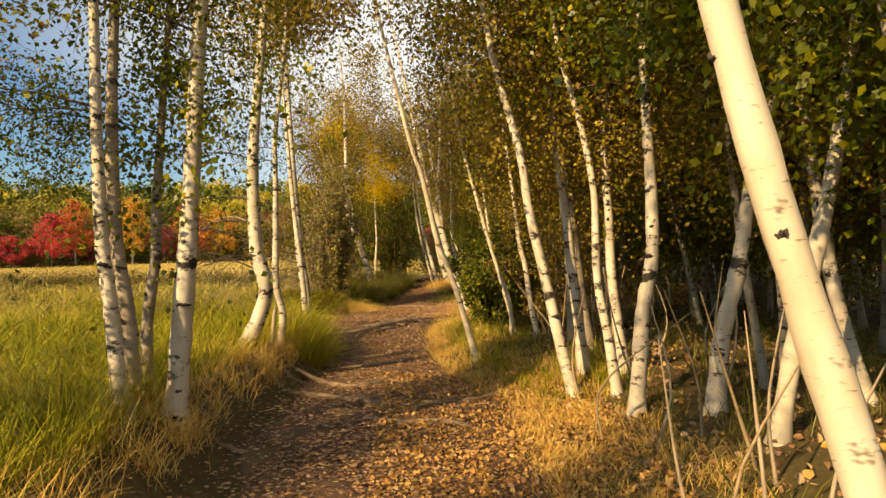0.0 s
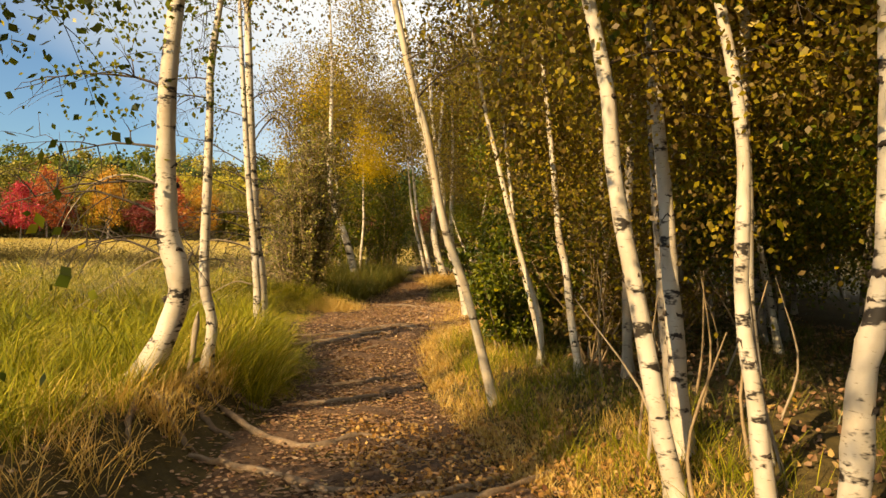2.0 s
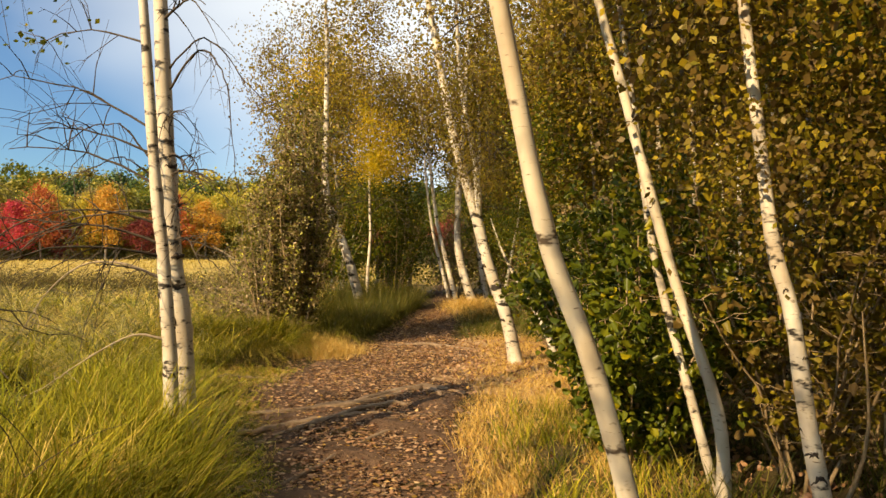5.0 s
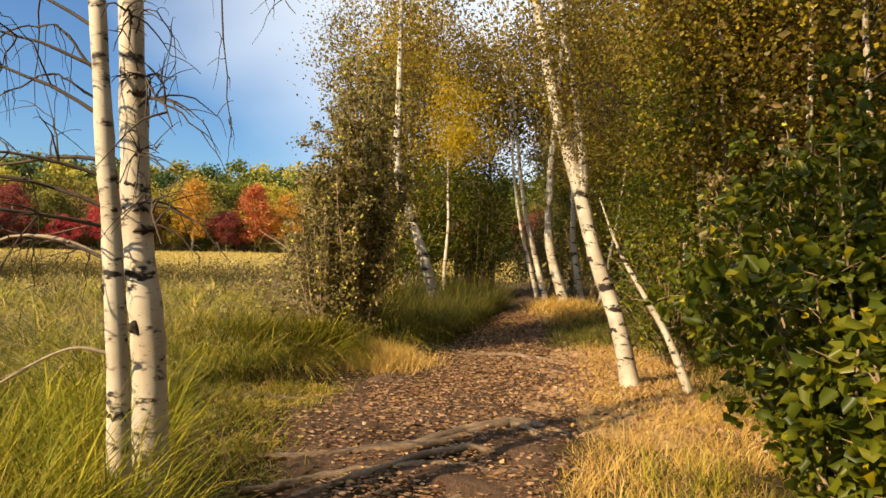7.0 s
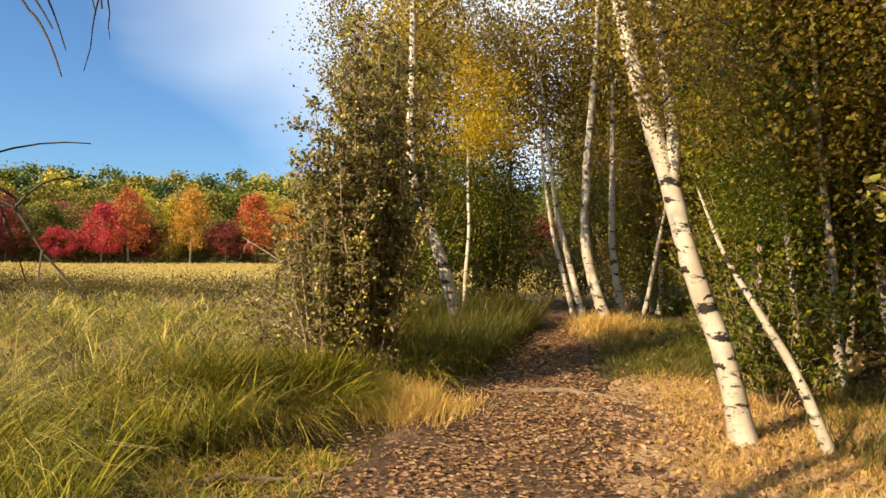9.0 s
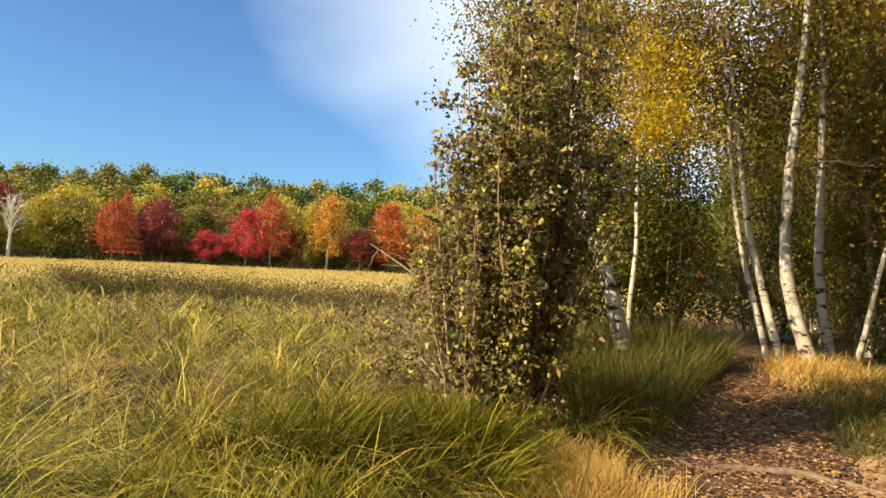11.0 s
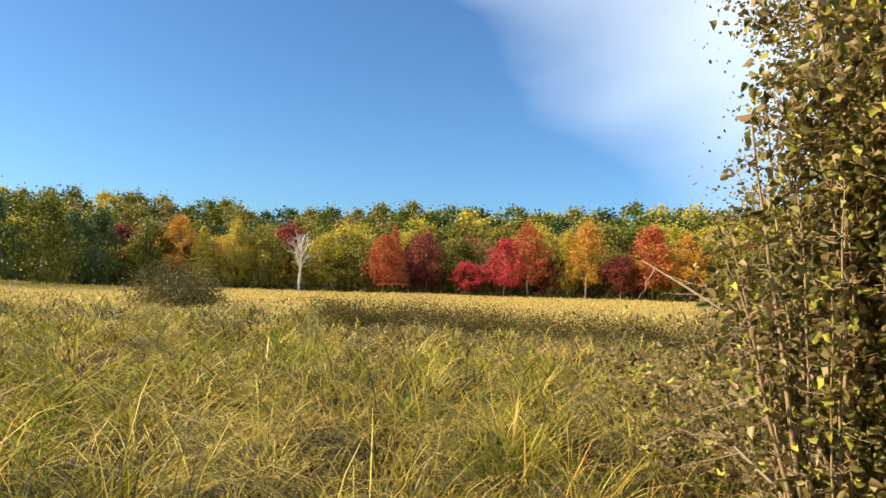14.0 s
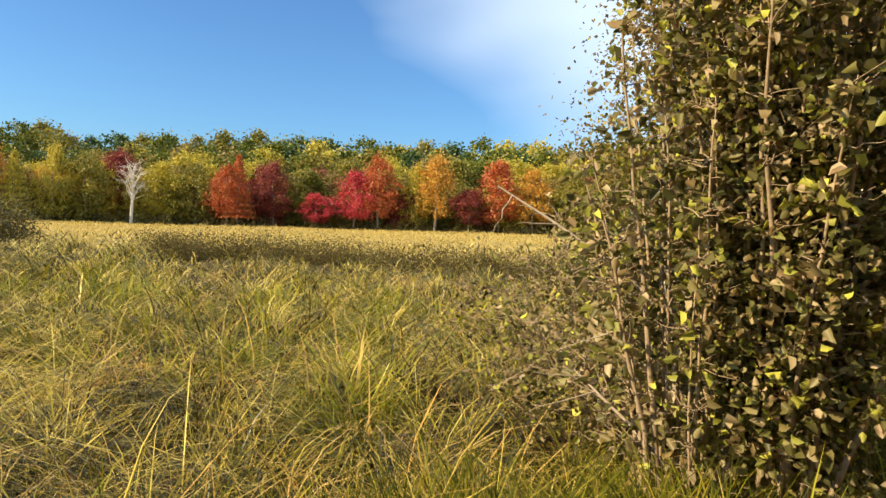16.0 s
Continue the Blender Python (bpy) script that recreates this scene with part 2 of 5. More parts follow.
FAR_COLOURS = {
    "crimson": leaf_material("crimson_foliage", [(0.0, (0.363, 0.029, 0.048)), (0.5, (0.555, 0.057, 0.085)), (1.0, (0.431, 0.077, 0.048))], 0.3, 0.5),
    "russet": leaf_material("russet_foliage", [(0.0, (0.339, 0.056, 0.028)), (0.5, (0.517, 0.132, 0.048)), (1.0, (0.452, 0.188, 0.056))], 0.3, 0.5),
    "maroon": leaf_material("maroon_foliage", [(0.0, (0.164, 0.029, 0.033)), (0.6, (0.289, 0.057, 0.048)), (1.0, (0.251, 0.097, 0.048))], 0.3, 0.5),
    "orange": leaf_material("orange_foliage", [(0.0, (0.500, 0.217, 0.032)), (0.5, (0.608, 0.315, 0.054)), (1.0, (0.391, 0.283, 0.054))], 0.3, 0.5),
    "yellow": leaf_material("yellow_foliage", [(0.0, (0.420, 0.338, 0.047)), (0.5, (0.560, 0.431, 0.059)), (1.0, (0.280, 0.292, 0.047))], 0.3, 0.5),
    "olive": leaf_material("olive_foliage", [(0.0, (0.140, 0.140, 0.024)), (0.5, (0.230, 0.205, 0.032)), (1.0, (0.310, 0.235, 0.045))], 0.2, 0.5),
    "green": leaf_material("green_foliage", [(0.0, (0.055, 0.078, 0.010)), (0.5, (0.110, 0.132, 0.014)), (1.0, (0.200, 0.195, 0.020))], 0.2, 0.5),
    "pine": leaf_material("pine_foliage", [(0.0, (0.0338, 0.0675, 0.0243)), (0.6, (0.0675, 0.115, 0.0338)), (1.0, (0.108, 0.149, 0.0405))], 0.15, 0.5),
    "brown": leaf_material("brown_foliage", [(0.0, (0.196, 0.127, 0.046)), (0.6, (0.310, 0.218, 0.069)), (1.0, (0.230, 0.218, 0.057))], 0.25, 0.5),
}


# ---- shapes ----
def smooth(v):
    v = np.clip(v, 0, 1)
    return v * v * (3 - 2 * v)


PATH_Y = np.array([-14, 0.0, 4.7, 7.0, 9.0, 10.5, 12.0, 13.5, 15.0, 16.6, 19.3, 22.0, 24.6, 28.7, 40.0])
PATH_L = np.array([3.2, 0.9, 0.05, -0.42, -0.68, -0.75, -0.82, -1.00, -1.45, -2.05, -1.50, -1.10, -0.67, -0.88, -1.95])
PATH_R = np.array([5.2, 3.2, 2.55, 2.40, 2.20, 1.65, 1.15, 0.85, 0.70, 0.80, 0.82, 0.10, 0.17, -0.12, -1.25])
# height of the trodden floor: a hollow way that climbs over root steps to the level of the meadow
FLOOR_Y = np.array([-14, 8.0, 12.0, 13.8, 15.0, 16.0, 20.0, 24.0])
FLOOR_Z = np.array([-0.44, -0.45, -0.43, -0.38, -0.22, -0.09, -0.09, 0.0])


def path_x(y):
    return 0.5 * (np.interp(y, PATH_Y, PATH_L) + np.interp(y, PATH_Y, PATH_R))


def path_w(y):
    return 0.5 * (np.interp(y, PATH_Y, PATH_R) - np.interp(y, PATH_Y, PATH_L))


def ground_z(x, y):
    x, y = np.asarray(x, float), np.asarray(y, float)
    d, b = np.hypot(x + 2, y - 16), np.degrees(np.arctan2(-(x + 2), y - 16))
    far = np.where(np.abs(b) < 125, np.clip(1.1 - (b - 24) / 47 * 1.4, -0.3, 1.3), 0.2)
    z = far * smooth((d - 14) / 48) * smooth((y + 10) / 30)
    rise = 0.42 * smooth((y - 20) / 6) * smooth((x + 5) / 2.5) * (1 - smooth((d - 14) / 40))
    rough = 0.03 * np.sin(1.7 * x + 0.6 * y) * np.sin(1.3 * y - 0.4 * x) + 0.05 * np.sin(0.31 * x + 1.0) * np.sin(0.27 * y)
    left, right = np.interp(y, PATH_Y, PATH_L), np.interp(y, PATH_Y, PATH_R)
    off = np.maximum(left - x, x - right)
    z = z + 5.5 * smooth((d - 66) / 40) * (np.abs(b) < 130)
    rough = rough + (0.035 + 0.085 * smooth((left - 0.5 - x) / 1.0)) * np.sin(5.2 * x + 1.1 * np.sin(1.9 * y)) * np.sin(4.6 * y + 1.3 * np.sin(2.3 * x)) * smooth((off - 0.3) / 1.5) * (d < 40)
    hollow = (1 - smooth((left + 0.15 - x) / 0.75)) * (1 - smooth((x - right + 0.25) / np.interp(y, [6, 10, 12], [2.6, 1.7, 1.1])))
    return z + rise + rough * smooth((off + 0.1) / 1.5) + np.interp(y, FLOOR_Y, FLOOR_Z) * hollow


def part(name, data, material, parent=None, label=""):
    """One mesh object, from a mesh or a bmesh, under a thing."""
    if isinstance(data, bmesh.types.BMesh):
        me = bpy.data.meshes.new(name)
        data.to_mesh(me)
        data.free()
        data = me
    if material is not None and not data.materials:
        data.materials.append(material)
    ob = new(name, data)
    ob.parent = parent
    return tagged(ob, label) if label else ob


def mesh_np(name, verts, quads, material=None, shade=True):
    """A mesh from arrays of vertices and of quads (a repeated last corner makes a triangle)."""
    me = bpy.data.meshes.new(name)
    verts, quads = np.asarray(verts, np.float32).reshape(-1, 3), np.asarray(quads, np.int32).reshape(-1, 4)
    me.vertices.add(len(verts))
    me.vertices.foreach_set("co", verts.ravel())
    me.loops.add(quads.size)
    me.loops.foreach_set("vertex_index", quads.ravel())
    me.polygons.add(len(quads))
    me.polygons.foreach_set("loop_start", np.arange(0, quads.size, 4, dtype=np.int32))
    me.polygons.foreach_set("use_smooth", np.full(len(quads), shade))
    me.update(calc_edges=True)
    if material is not None:
        me.materials.append(material)
    return me


def spline(points, n):
    """n points along a smooth line through the given ones."""
    p = np.asarray(points, float)
    p = np.vstack([2 * p[0] - p[1], p, 2 * p[-1] - p[-2]])
    u = np.linspace(0, len(p) - 3 - 1e-6, n)
    i, f = u.astype(int), (u % 1)[:, None]
    a, b, c, d = p[i], p[i + 1], p[i + 2], p[i + 3]
    return 0.5 * (2 * b + (c - a) * f + (2 * a - 5 * b + 4 * c - d) * f**2 + (3 * b - a - 3 * c + d) * f**3)


def tube_arrays(line, radii, sides=8, uneven=0.06, flare=0.0):
    """Vertices and quads of a tapering, slightly uneven round limb along a line."""
    line, radii = np.asarray(line, float), np.asarray(radii, float)
    n = len(line)
    along = np.gradient(line, axis=0)
    along /= np.linalg.norm(along, axis=1)[:, None] + 1e-9
    ref = np.array([1.0, 0.2, 0.0]) if abs(along[0][2]) > 0.6 else np.array([0, 0, 1.0])
    u = np.cross(along, ref)
    u /= np.linalg.norm(u, axis=1)[:, None] + 1e-9
    v = np.cross(along, u)
    a = np.linspace(0, 2 * np.pi, sides, endpoint=False)
    r = radii[:, None] * (1 + uneven * rng.standard_normal((n, 1)) + uneven * rng.standard_normal((n, sides)))
    if flare:
        r[:3] *= (1 + flare * np.array([1.0, 0.45, 0.12])[:, None] * (1 + 0.5 * np.sin(3 * a + rng.random() * 6)))
    ring = line[:, None] + r[..., None] * (np.cos(a)[None, :, None] * u[:, None] + np.sin(a)[None, :, None] * v[:, None])
    k = np.arange(sides)
    quads = [np.stack([i * sides + k, i * sides + (k + 1) % sides, (i + 1) * sides + (k + 1) % sides, (i + 1) * sides + k], 1) for i in range(n - 1)]
    return ring.reshape(-1, 3), np.vstack(quads)


def join_arrays(pieces):
    verts, quads, n = [], [], 0
    for v, q in pieces:
        verts.append(v)
        quads.append(q + n)
        n += len(v)
    return np.vstack(verts), np.vstack(quads)


def tube(name, line, radii, material, parent=None, sides=8, uneven=0.06, flare=0.0, label=""):
    v, q = tube_arrays(line, radii, sides, uneven, flare)
    return part(name, mesh_np(name, v, q, material), None, parent, label)


def leaf_arrays(centres, size, spread=0.35, hang=0.35, wide=0.36, crease=0.12):
    """Ovate leaves, creased along the rib, one at each place; hang: how far the tips droop."""
    c = np.asarray(centres, float)
    n = len(c)
    s = size * (1 + spread * rng.uniform(-1, 1, n))
    tip = rng.standard_normal((n, 3))
    tip[:, 2] = tip[:, 2] * 0.6 - hang * 2
    tip /= np.linalg.norm(tip, axis=1)[:, None]
    side = np.cross(tip, rng.standard_normal((n, 3)))
    side /= np.linalg.norm(side, axis=1)[:, None] + 1e-9
    up = np.cross(side, tip)
    along, across, lift = np.array([0, 0.28, 0.72, 1.0, 0.72, 0.28]), np.array([0, 1, 0.72, 0, -0.72, -1]) * wide, np.array([0, 1, 0.7, -0.4, 0.7, 1]) * crease
    v = c[:, None] + s[:, None, None] * (along[None, :, None] * tip[:, None] + across[None, :, None] * side[:, None] + lift[None, :, None] * up[:, None])
    k = np.arange(n)[:, None] * 6
    q = np.concatenate([k + np.array([[0, 1, 2, 3]]), k + np.array([[0, 3, 4, 5]])], 0)
    return v.reshape(-1, 3), q


def small_leaf_arrays(centres, size, spread=0.35, hang=0.35, wide=0.36):
    """Small kite-shaped leaves, one face each, folded a little by their four corners."""
    c = np.asarray(centres, float)
    n = len(c)
    s = (size * (1 + spread * rng.uniform(-1, 1, n)))[:, None, None]
    tip = rng.standard_normal((n, 3))
    tip[:, 2] = tip[:, 2] * 0.6 - hang * 2
    tip /= np.linalg.norm(tip, axis=1)[:, None]
    side = np.cross(tip, rng.standard_normal((n, 3)))
    side /= np.linalg.norm(side, axis=1)[:, None] + 1e-9
    along, across = np.array([0, 0.45, 1.0, 0.45]), np.array([0, 1, 0, -1]) * wide
    v = c[:, None] + s * (along[None, :, None] * tip[:, None] + across[None, :, None] * side[:, None])
    return v.reshape(-1, 3), np.arange(4 * n).reshape(n, 4)


def clumps(n_clump, per, radius, shape, clump_r):
    """Leaf places: uneven clumps within a crown whose outline shape(unit vector) gives."""
    d = rng.standard_normal((n_clump, 3))
    d /= np.linalg.norm(d, axis=1)[:, None]
    c = d * (rng.random((n_clump, 1)) ** 0.45) * np.asarray(radius) * shape(d)[:, None]
    w = clump_r * rng.uniform(0.5, 1.4, (n_clump, 1, 1))
    p = c[:, None] + rng.standard_normal((n_clump, per, 3)) * w * np.array([1, 1, 0.75])
    return p.reshape(-1, 3)


def blade_arrays(x, y, z, height, width, bend, turn, droop=0.42):
    """Grass blades: tapering strips of four pieces; bend: how far each one arches over along its length."""
    n, m = len(x), 4
    s = np.linspace(0, 1, m + 1)
    w = np.array([0.9, 1.0, 0.8, 0.5, 0.05])
    out = np.stack([np.cos(turn), np.sin(turn), 0 * turn], 1)
    twist = turn + np.pi / 2 + rng.normal(0, 0.5, n)
    across = np.stack([np.cos(twist), np.sin(twist), 0 * turn], 1)
    rise0 = 1.42 - rng.random(n) * (0.25 + 0.5 * droop)
    angle = rise0[:, None] - (1.15 * bend * (0.7 + droop))[:, None] * (s[None, :-1] + 0.5 / m)
    step = (height * 1.15 / m)[:, None]
    reach = np.concatenate([np.zeros((n, 1)), np.cumsum(np.cos(angle) * step, 1)], 1)
    rise = np.concatenate([np.zeros((n, 1)), np.cumsum(np.sin(angle) * step, 1)], 1)
    mid = np.stack([x, y, z], 1)[:, None] + reach[..., None] * out[:, None] + np.maximum(rise, 0.01)[..., None] * np.array([0, 0, 1.0])
    off = (width[:, None] * w)[..., None] * across[:, None] * 0.5
    v = np.stack([mid - off, mid + off], 2).reshape(n, 2 * m + 2, 3)
    k = np.arange(n)[:, None] * (2 * m + 2)
    q = np.concatenate([k + np.array([[2 * i, 2 * i + 1, 2 * i + 3, 2 * i + 2]]) for i in range(m)], 0)
    return v.reshape(-1, 3), q


TRODDEN = ((1.9, 0.0), (1.0, 6.8), (0.75, 9.5), (0.2, 11.7), (-0.65, 13.65), (-1.45, 15.1), (-2.17, 16.3))


def off_the_walk(x, y):
    """How far places lie from the line that people tread."""
    best = np.full(np.shape(x), 99.0)
    for (ax, ay), (bx, by) in zip(TRODDEN, TRODDEN[1:]):
        t = np.clip(((x - ax) * (bx - ax) + (y - ay) * (by - ay)) / ((bx - ax) ** 2 + (by - ay) ** 2), 0, 1)
        best = np.minimum(best, np.hypot(x - ax - t * (bx - ax), y - ay - t * (by - ay)))
    return best


def grass(name, label, material, x, y, height, width, bend, wind=None, gust=0.7, turn=None, droop=0.42):
    """One spread of grass; blades in tufts share a lean."""
    if float(np.max(height)) > 0.25:
        free = off_the_walk(x, y) > 0.62
        x, y = x[free], y[free]
        height, width = (v[free] if np.ndim(v) else v for v in (height, width))
        turn = turn if turn is None else turn[free]
    n = len(x)
    if turn is not None:
        turn = turn + rng.normal(0, gust, n)
    elif wind is None:
        turn = rng.uniform(0, 2 * np.pi, n)
    else:
        turn = wind + 1.3 * np.sin(0.9 * x + 0.5 * y) * np.cos(0.7 * y - 0.35 * x) + rng.normal(0, gust, n)
    h = height * rng.uniform(0.55, 1.25, n)
    b = bend * rng.uniform(0.4, 1.5, n)
    wd = width * rng.uniform(0.6, 1.3, n)
    v, q = blade_arrays(x, y, ground_z(x, y) - 0.02, h, np.broadcast_to(wd, (n,)), b, turn, droop)
    return tagged(part(name, mesh_np(name, v, q, material), None), label, "grass", "", "stuff")


# ---- ground and path ----
def warped(n, near, reach):
    u = np.linspace(-1, 1, n)
    return near * u + (reach - near) * u**5


gx, gy = np.meshgrid(warped(341, 26, 700) - 1.0, warped(341, 26, 700) + 14.0)
gv = np.stack([gx, gy, ground_z(gx, gy)], -1).reshape(-1, 3)
gi = np.arange(341 * 341).reshape(341, 341)
gq = np.stack([gi[:-1, :-1], gi[:-1, 1:], gi[1:, 1:], gi[1:, :-1]], -1).reshape(-1, 4)
ground_mesh = mesh_np("ground", gv, gq, SOIL)
ground_mesh.materials.append(TURF)
mid = gv[gq].mean(1)
dry = np.hypot(mid[:, 0] + 2, mid[:, 1] - 16) + 3 * np.sin(0.5 * mid[:, 0]) * np.sin(0.6 * mid[:, 1]) > 23
ground_mesh.polygons.foreach_set("material_index", (dry & (mid[:, 0] < -3)).astype(np.int32))
tagged(part("ground", ground_mesh, None), "earthy meadow ground under yellowing autumn grass", "ground", "", "structure")

py = np.linspace(-10, 38, 420)
pa = np.linspace(-1, 1, 37)
PX = path_x(py)[:, None] + path_w(py)[:, None] * pa[None] * (1 + 0.07 * np.sin(2.3 * py)[:, None] * np.sign(pa)[None])
PY = np.repeat(py[:, None], 37, 1)
lumps = 0.018 * np.sin(5.1 * PX + 2.2 * PY) * np.sin(3.9 * PY) + 0.012 * np.sin(11 * PX - 3 * PY) * np.sin(8.3 * PY + PX)
# low treads worn between the roots
tread = (PY + 0.22 * np.sin(1.3 * PX + 0.8 * PY) + 0.1 * np.sin(3.1 * PX)) * 1.15
lumps = lumps + 0.07 * (0.5 - tread % 1.0) * smooth((PY - 7.5) / 1.5) * (1 - smooth((PY - 15.2) / 1.0)) * (1 - np.abs(pa)[None] ** 3)
PZ = ground_z(PX, PY) + 0.03 + lumps - 0.10 * smooth((np.abs(pa)[None] - 0.82) / 0.18) + rng.normal(0, 0.004, PX.shape)
pi_ = np.arange(420 * 37).reshape(420, 37)
pq = np.stack([pi_[:-1, :-1], pi_[:-1, 1:], pi_[1:, 1:], pi_[1:, :-1]], -1).reshape(-1, 4)
tagged(part("path", mesh_np("path", np.stack([PX, PY, PZ], -1), pq, PATH_SOIL), None), "trodden brown earth footpath covered with fallen leaves", "path", "", "structure")


cu, ca = np.meshgrid(np.linspace(0, 1, 30), np.linspace(0, 2 * np.pi, 60))
edge = 1.0 + 0.13 * np.sin(3 * ca + 1) + 0.08 * np.sin(7 * ca)
CX, CY = 1.35 + 1.75 * cu * edge * np.cos(ca), 18.9 + 2.9 * cu * edge * np.sin(ca)
CZ = ground_z(CX, CY) + 0.03 + 0.01 * np.sin(7 * CX) * np.sin(6 * CY) - 0.1 * smooth((cu - 0.8) / 0.2)
ci = np.arange(60 * 30).reshape(60, 30)
cq = np.stack([ci[:-1, :-1], ci[1:, :-1], ci[1:, 1:], ci[:-1, 1:]], -1).reshape(-1, 4)
tagged(part("clearing", mesh_np("clearing", np.stack([CX, CY, CZ], -1), cq, SAND), None), "sunlit sandy clearing strewn with straw beside the path", "ground", "", "structure")


def litter(name, label, n, y0, y1, off, size):
    y = rng.uniform(y0, y1, n)
    x = path_x(y) + path_w(y) * rng.normal(0, off, n)
    v, q = leaf_arrays(np.stack([x, y, ground_z(x, y) + rng.uniform(0.03, 0.055, n)], 1), size, 0.5, 0.0, 0.36, 0.1)
    v = v.reshape(n, 6, 3)
    mid = v.mean(1, keepdims=True)
    v[..., 2] = mid[..., 2] + (v[..., 2] - mid[..., 2]) * 0.3
    return tagged(part(name, mesh_np(name, v, q, LF_LITTER), None), label, "leaves", "", "stuff")


litter("fallen_leaves", "dry tan and brown leaves lying thick on the path", 46000, 2.0, 24.0, 0.5, 0.042)
litter("fallen_leaves", "pale dry leaves blown over the path verge", 9000, 2.0, 21.0, 1.0, 0.045)


y = rng.uniform(4.5, 11.0, 9000)
x = path_x(y) + path_w(y) * rng.uniform(-0.1, 1.5, 9000)
lv, lq = leaf_arrays(np.stack([x, y, ground_z(x, y) + rng.uniform(0.03, 0.07, 9000)], 1), 0.038, 0.5, 0.0, 0.36, 0.15)
tagged(part("fallen_leaves", mesh_np("fallen_leaves", lv, lq, LF_FALLEN), None), "golden-orange birch leaves fallen on the sunny side of the path", "leaves", "", "stuff")


x = 2.0 + 7 * rng.random(16000) ** 1.3
y = rng.uniform(0, 28, 16000)
lv, lq = leaf_arrays(np.stack([x, y, ground_z(x, y) + rng.uniform(0.005, 0.04, 16000)], 1), 0.06, 0.5, 0.0, 0.36, 0.15)
tagged(part("fallen_leaves", mesh_np("fallen_leaves", lv, lq, LF_LITTER), None), "brown and yellow leaf litter on the floor of the wood", "leaves", "", "stuff")


x, y = 1.3 + 1.6 * rng.normal(0, 0.5, 5000), 18.9 + 2.6 * rng.normal(0, 0.5, 5000)
lv, lq = leaf_arrays(np.stack([x, y, ground_z(x, y) + rng.uniform(0.035, 0.06, 5000)], 1), 0.04, 0.5, 0.0, 0.36, 0.15)
tagged(part("fallen_leaves", mesh_np("fallen_leaves", lv, lq, LF_LITTER), None), "dry leaves scattered over the sandy clearing", "leaves", "", "stuff")


def root(points, r, label="gnarled pale tree root crossing the path"):
    p = np.array([(x, y, float(ground_z(x, y)) + 0.6 * z + 0.012) for x, y, z in points])
    line = spline(p, 18)
    line[:, 2] += rng.normal(0, 0.006, 18)
    line[:, 1] += np.cumsum(rng.normal(0, 0.02, 18))
    rad = 0.62 * r * (0.55 + 0.6 * np.sin(np.linspace(0.35, 2.8, 18)))
    return tagged(tube("tree_root", line, rad, ROOT, None, 8, 0.12), label, "root", "roots over the path")


root([(0.34, 7.98, -0.01), (0.53, 8.18, 0.045), (0.99, 8.21, 0.045), (1.46, 8.19, 0.045), (1.81, 7.91, -0.01)], 0.05, "pale barkless root lying across the footpath")
root([(-0.93, 10.75, -0.01), (-0.42, 10.34, 0.045), (0.16, 10.12, 0.045), (0.48, 10.48, 0.045), (1.06, 10.1, -0.01)], 0.06, "knobby pale root crossing the hollow path")
root([(0.77, 8.15, -0.01), (1.04, 8.87, 0.045), (1.53, 9.2, 0.045), (2.07, 9.78, -0.01)], 0.055, "dark root running aslant over the path")
root([(-0.74, 9.61, -0.01), (-0.2, 9.46, 0.045), (0.41, 9.17, 0.045), (0.86, 9.29, -0.01)], 0.045)
root([(0.46, 8.71, -0.01), (0.93, 9.06, 0.045), (1.36, 9.36, 0.045), (1.74, 9.86, -0.01)], 0.04)
root([(-0.6, 11.64, -0.01), (-0.12, 11.7, 0.045), (0.32, 12.1, 0.045), (0.78, 12.91, -0.01)], 0.05)
root([(-0.78, 12.39, -0.01), (-0.22, 12.65, 0.045), (0.29, 13.16, 0.045), (0.61, 13.67, -0.01)], 0.045)
root([(-0.83, 13.41, -0.01), (-0.46, 14.11, 0.045), (-0.01, 14.9, 0.045), (0.5, 15.07, -0.01)], 0.04)
root([(-1.55, 15.16, -0.01), (-0.96, 15.38, 0.045), (-0.38, 15.72, 0.045), (0.13, 16.39, 0.045), (0.42, 16.02, -0.01)], 0.055, "thick worn root forming a step in the path")
root([(-1.2, 14.5, -0.01), (-0.73, 15.09, 0.045), (-0.2, 15.66, 0.045), (0.37, 15.66, -0.01)], 0.045)
root([(-0.7, 15.53, -0.01), (-0.47, 15.73, 0.045), (-0.11, 16.21, 0.045), (0.22, 16.43, 0.045), (0.59, 16.17, -0.01)], 0.065, "thick worn root forming a step in the path")
root([(-1.4, 14.59, -0.01), (-1.02, 14.87, 0.045), (-0.52, 15.21, 0.045), (0.01, 15.39, -0.01)], 0.05)
root([(-2.52, 16.1, -0.01), (-2.2, 16.49, 0.045), (-1.85, 16.76, -0.01)], 0.035)
root([(-0.3, 15.1, 0.0), (0.1, 15.3, 0.03), (0.5, 15.45, 0.02), (0.9, 15.4, -0.02)], 0.035)
root([(-1.0, 20.1, 0.0), (-0.6, 20.35, 0.05), (-0.1, 20.5, 0.05), (0.6, 20.3, -0.01)], 0.055, "smooth pale root lying along the end of the path")
root([(-0.7, 19.5, 0.0), (-0.2, 19.6, 0.03), (0.3, 19.4, 0.03), (0.9, 18.8, -0.01)], 0.035)
root([(-0.4, 18.9, 0.0), (0.2, 19.0, 0.025), (0.7, 18.6, 0.02), (1.15, 18.3, 0.0)], 0.03)


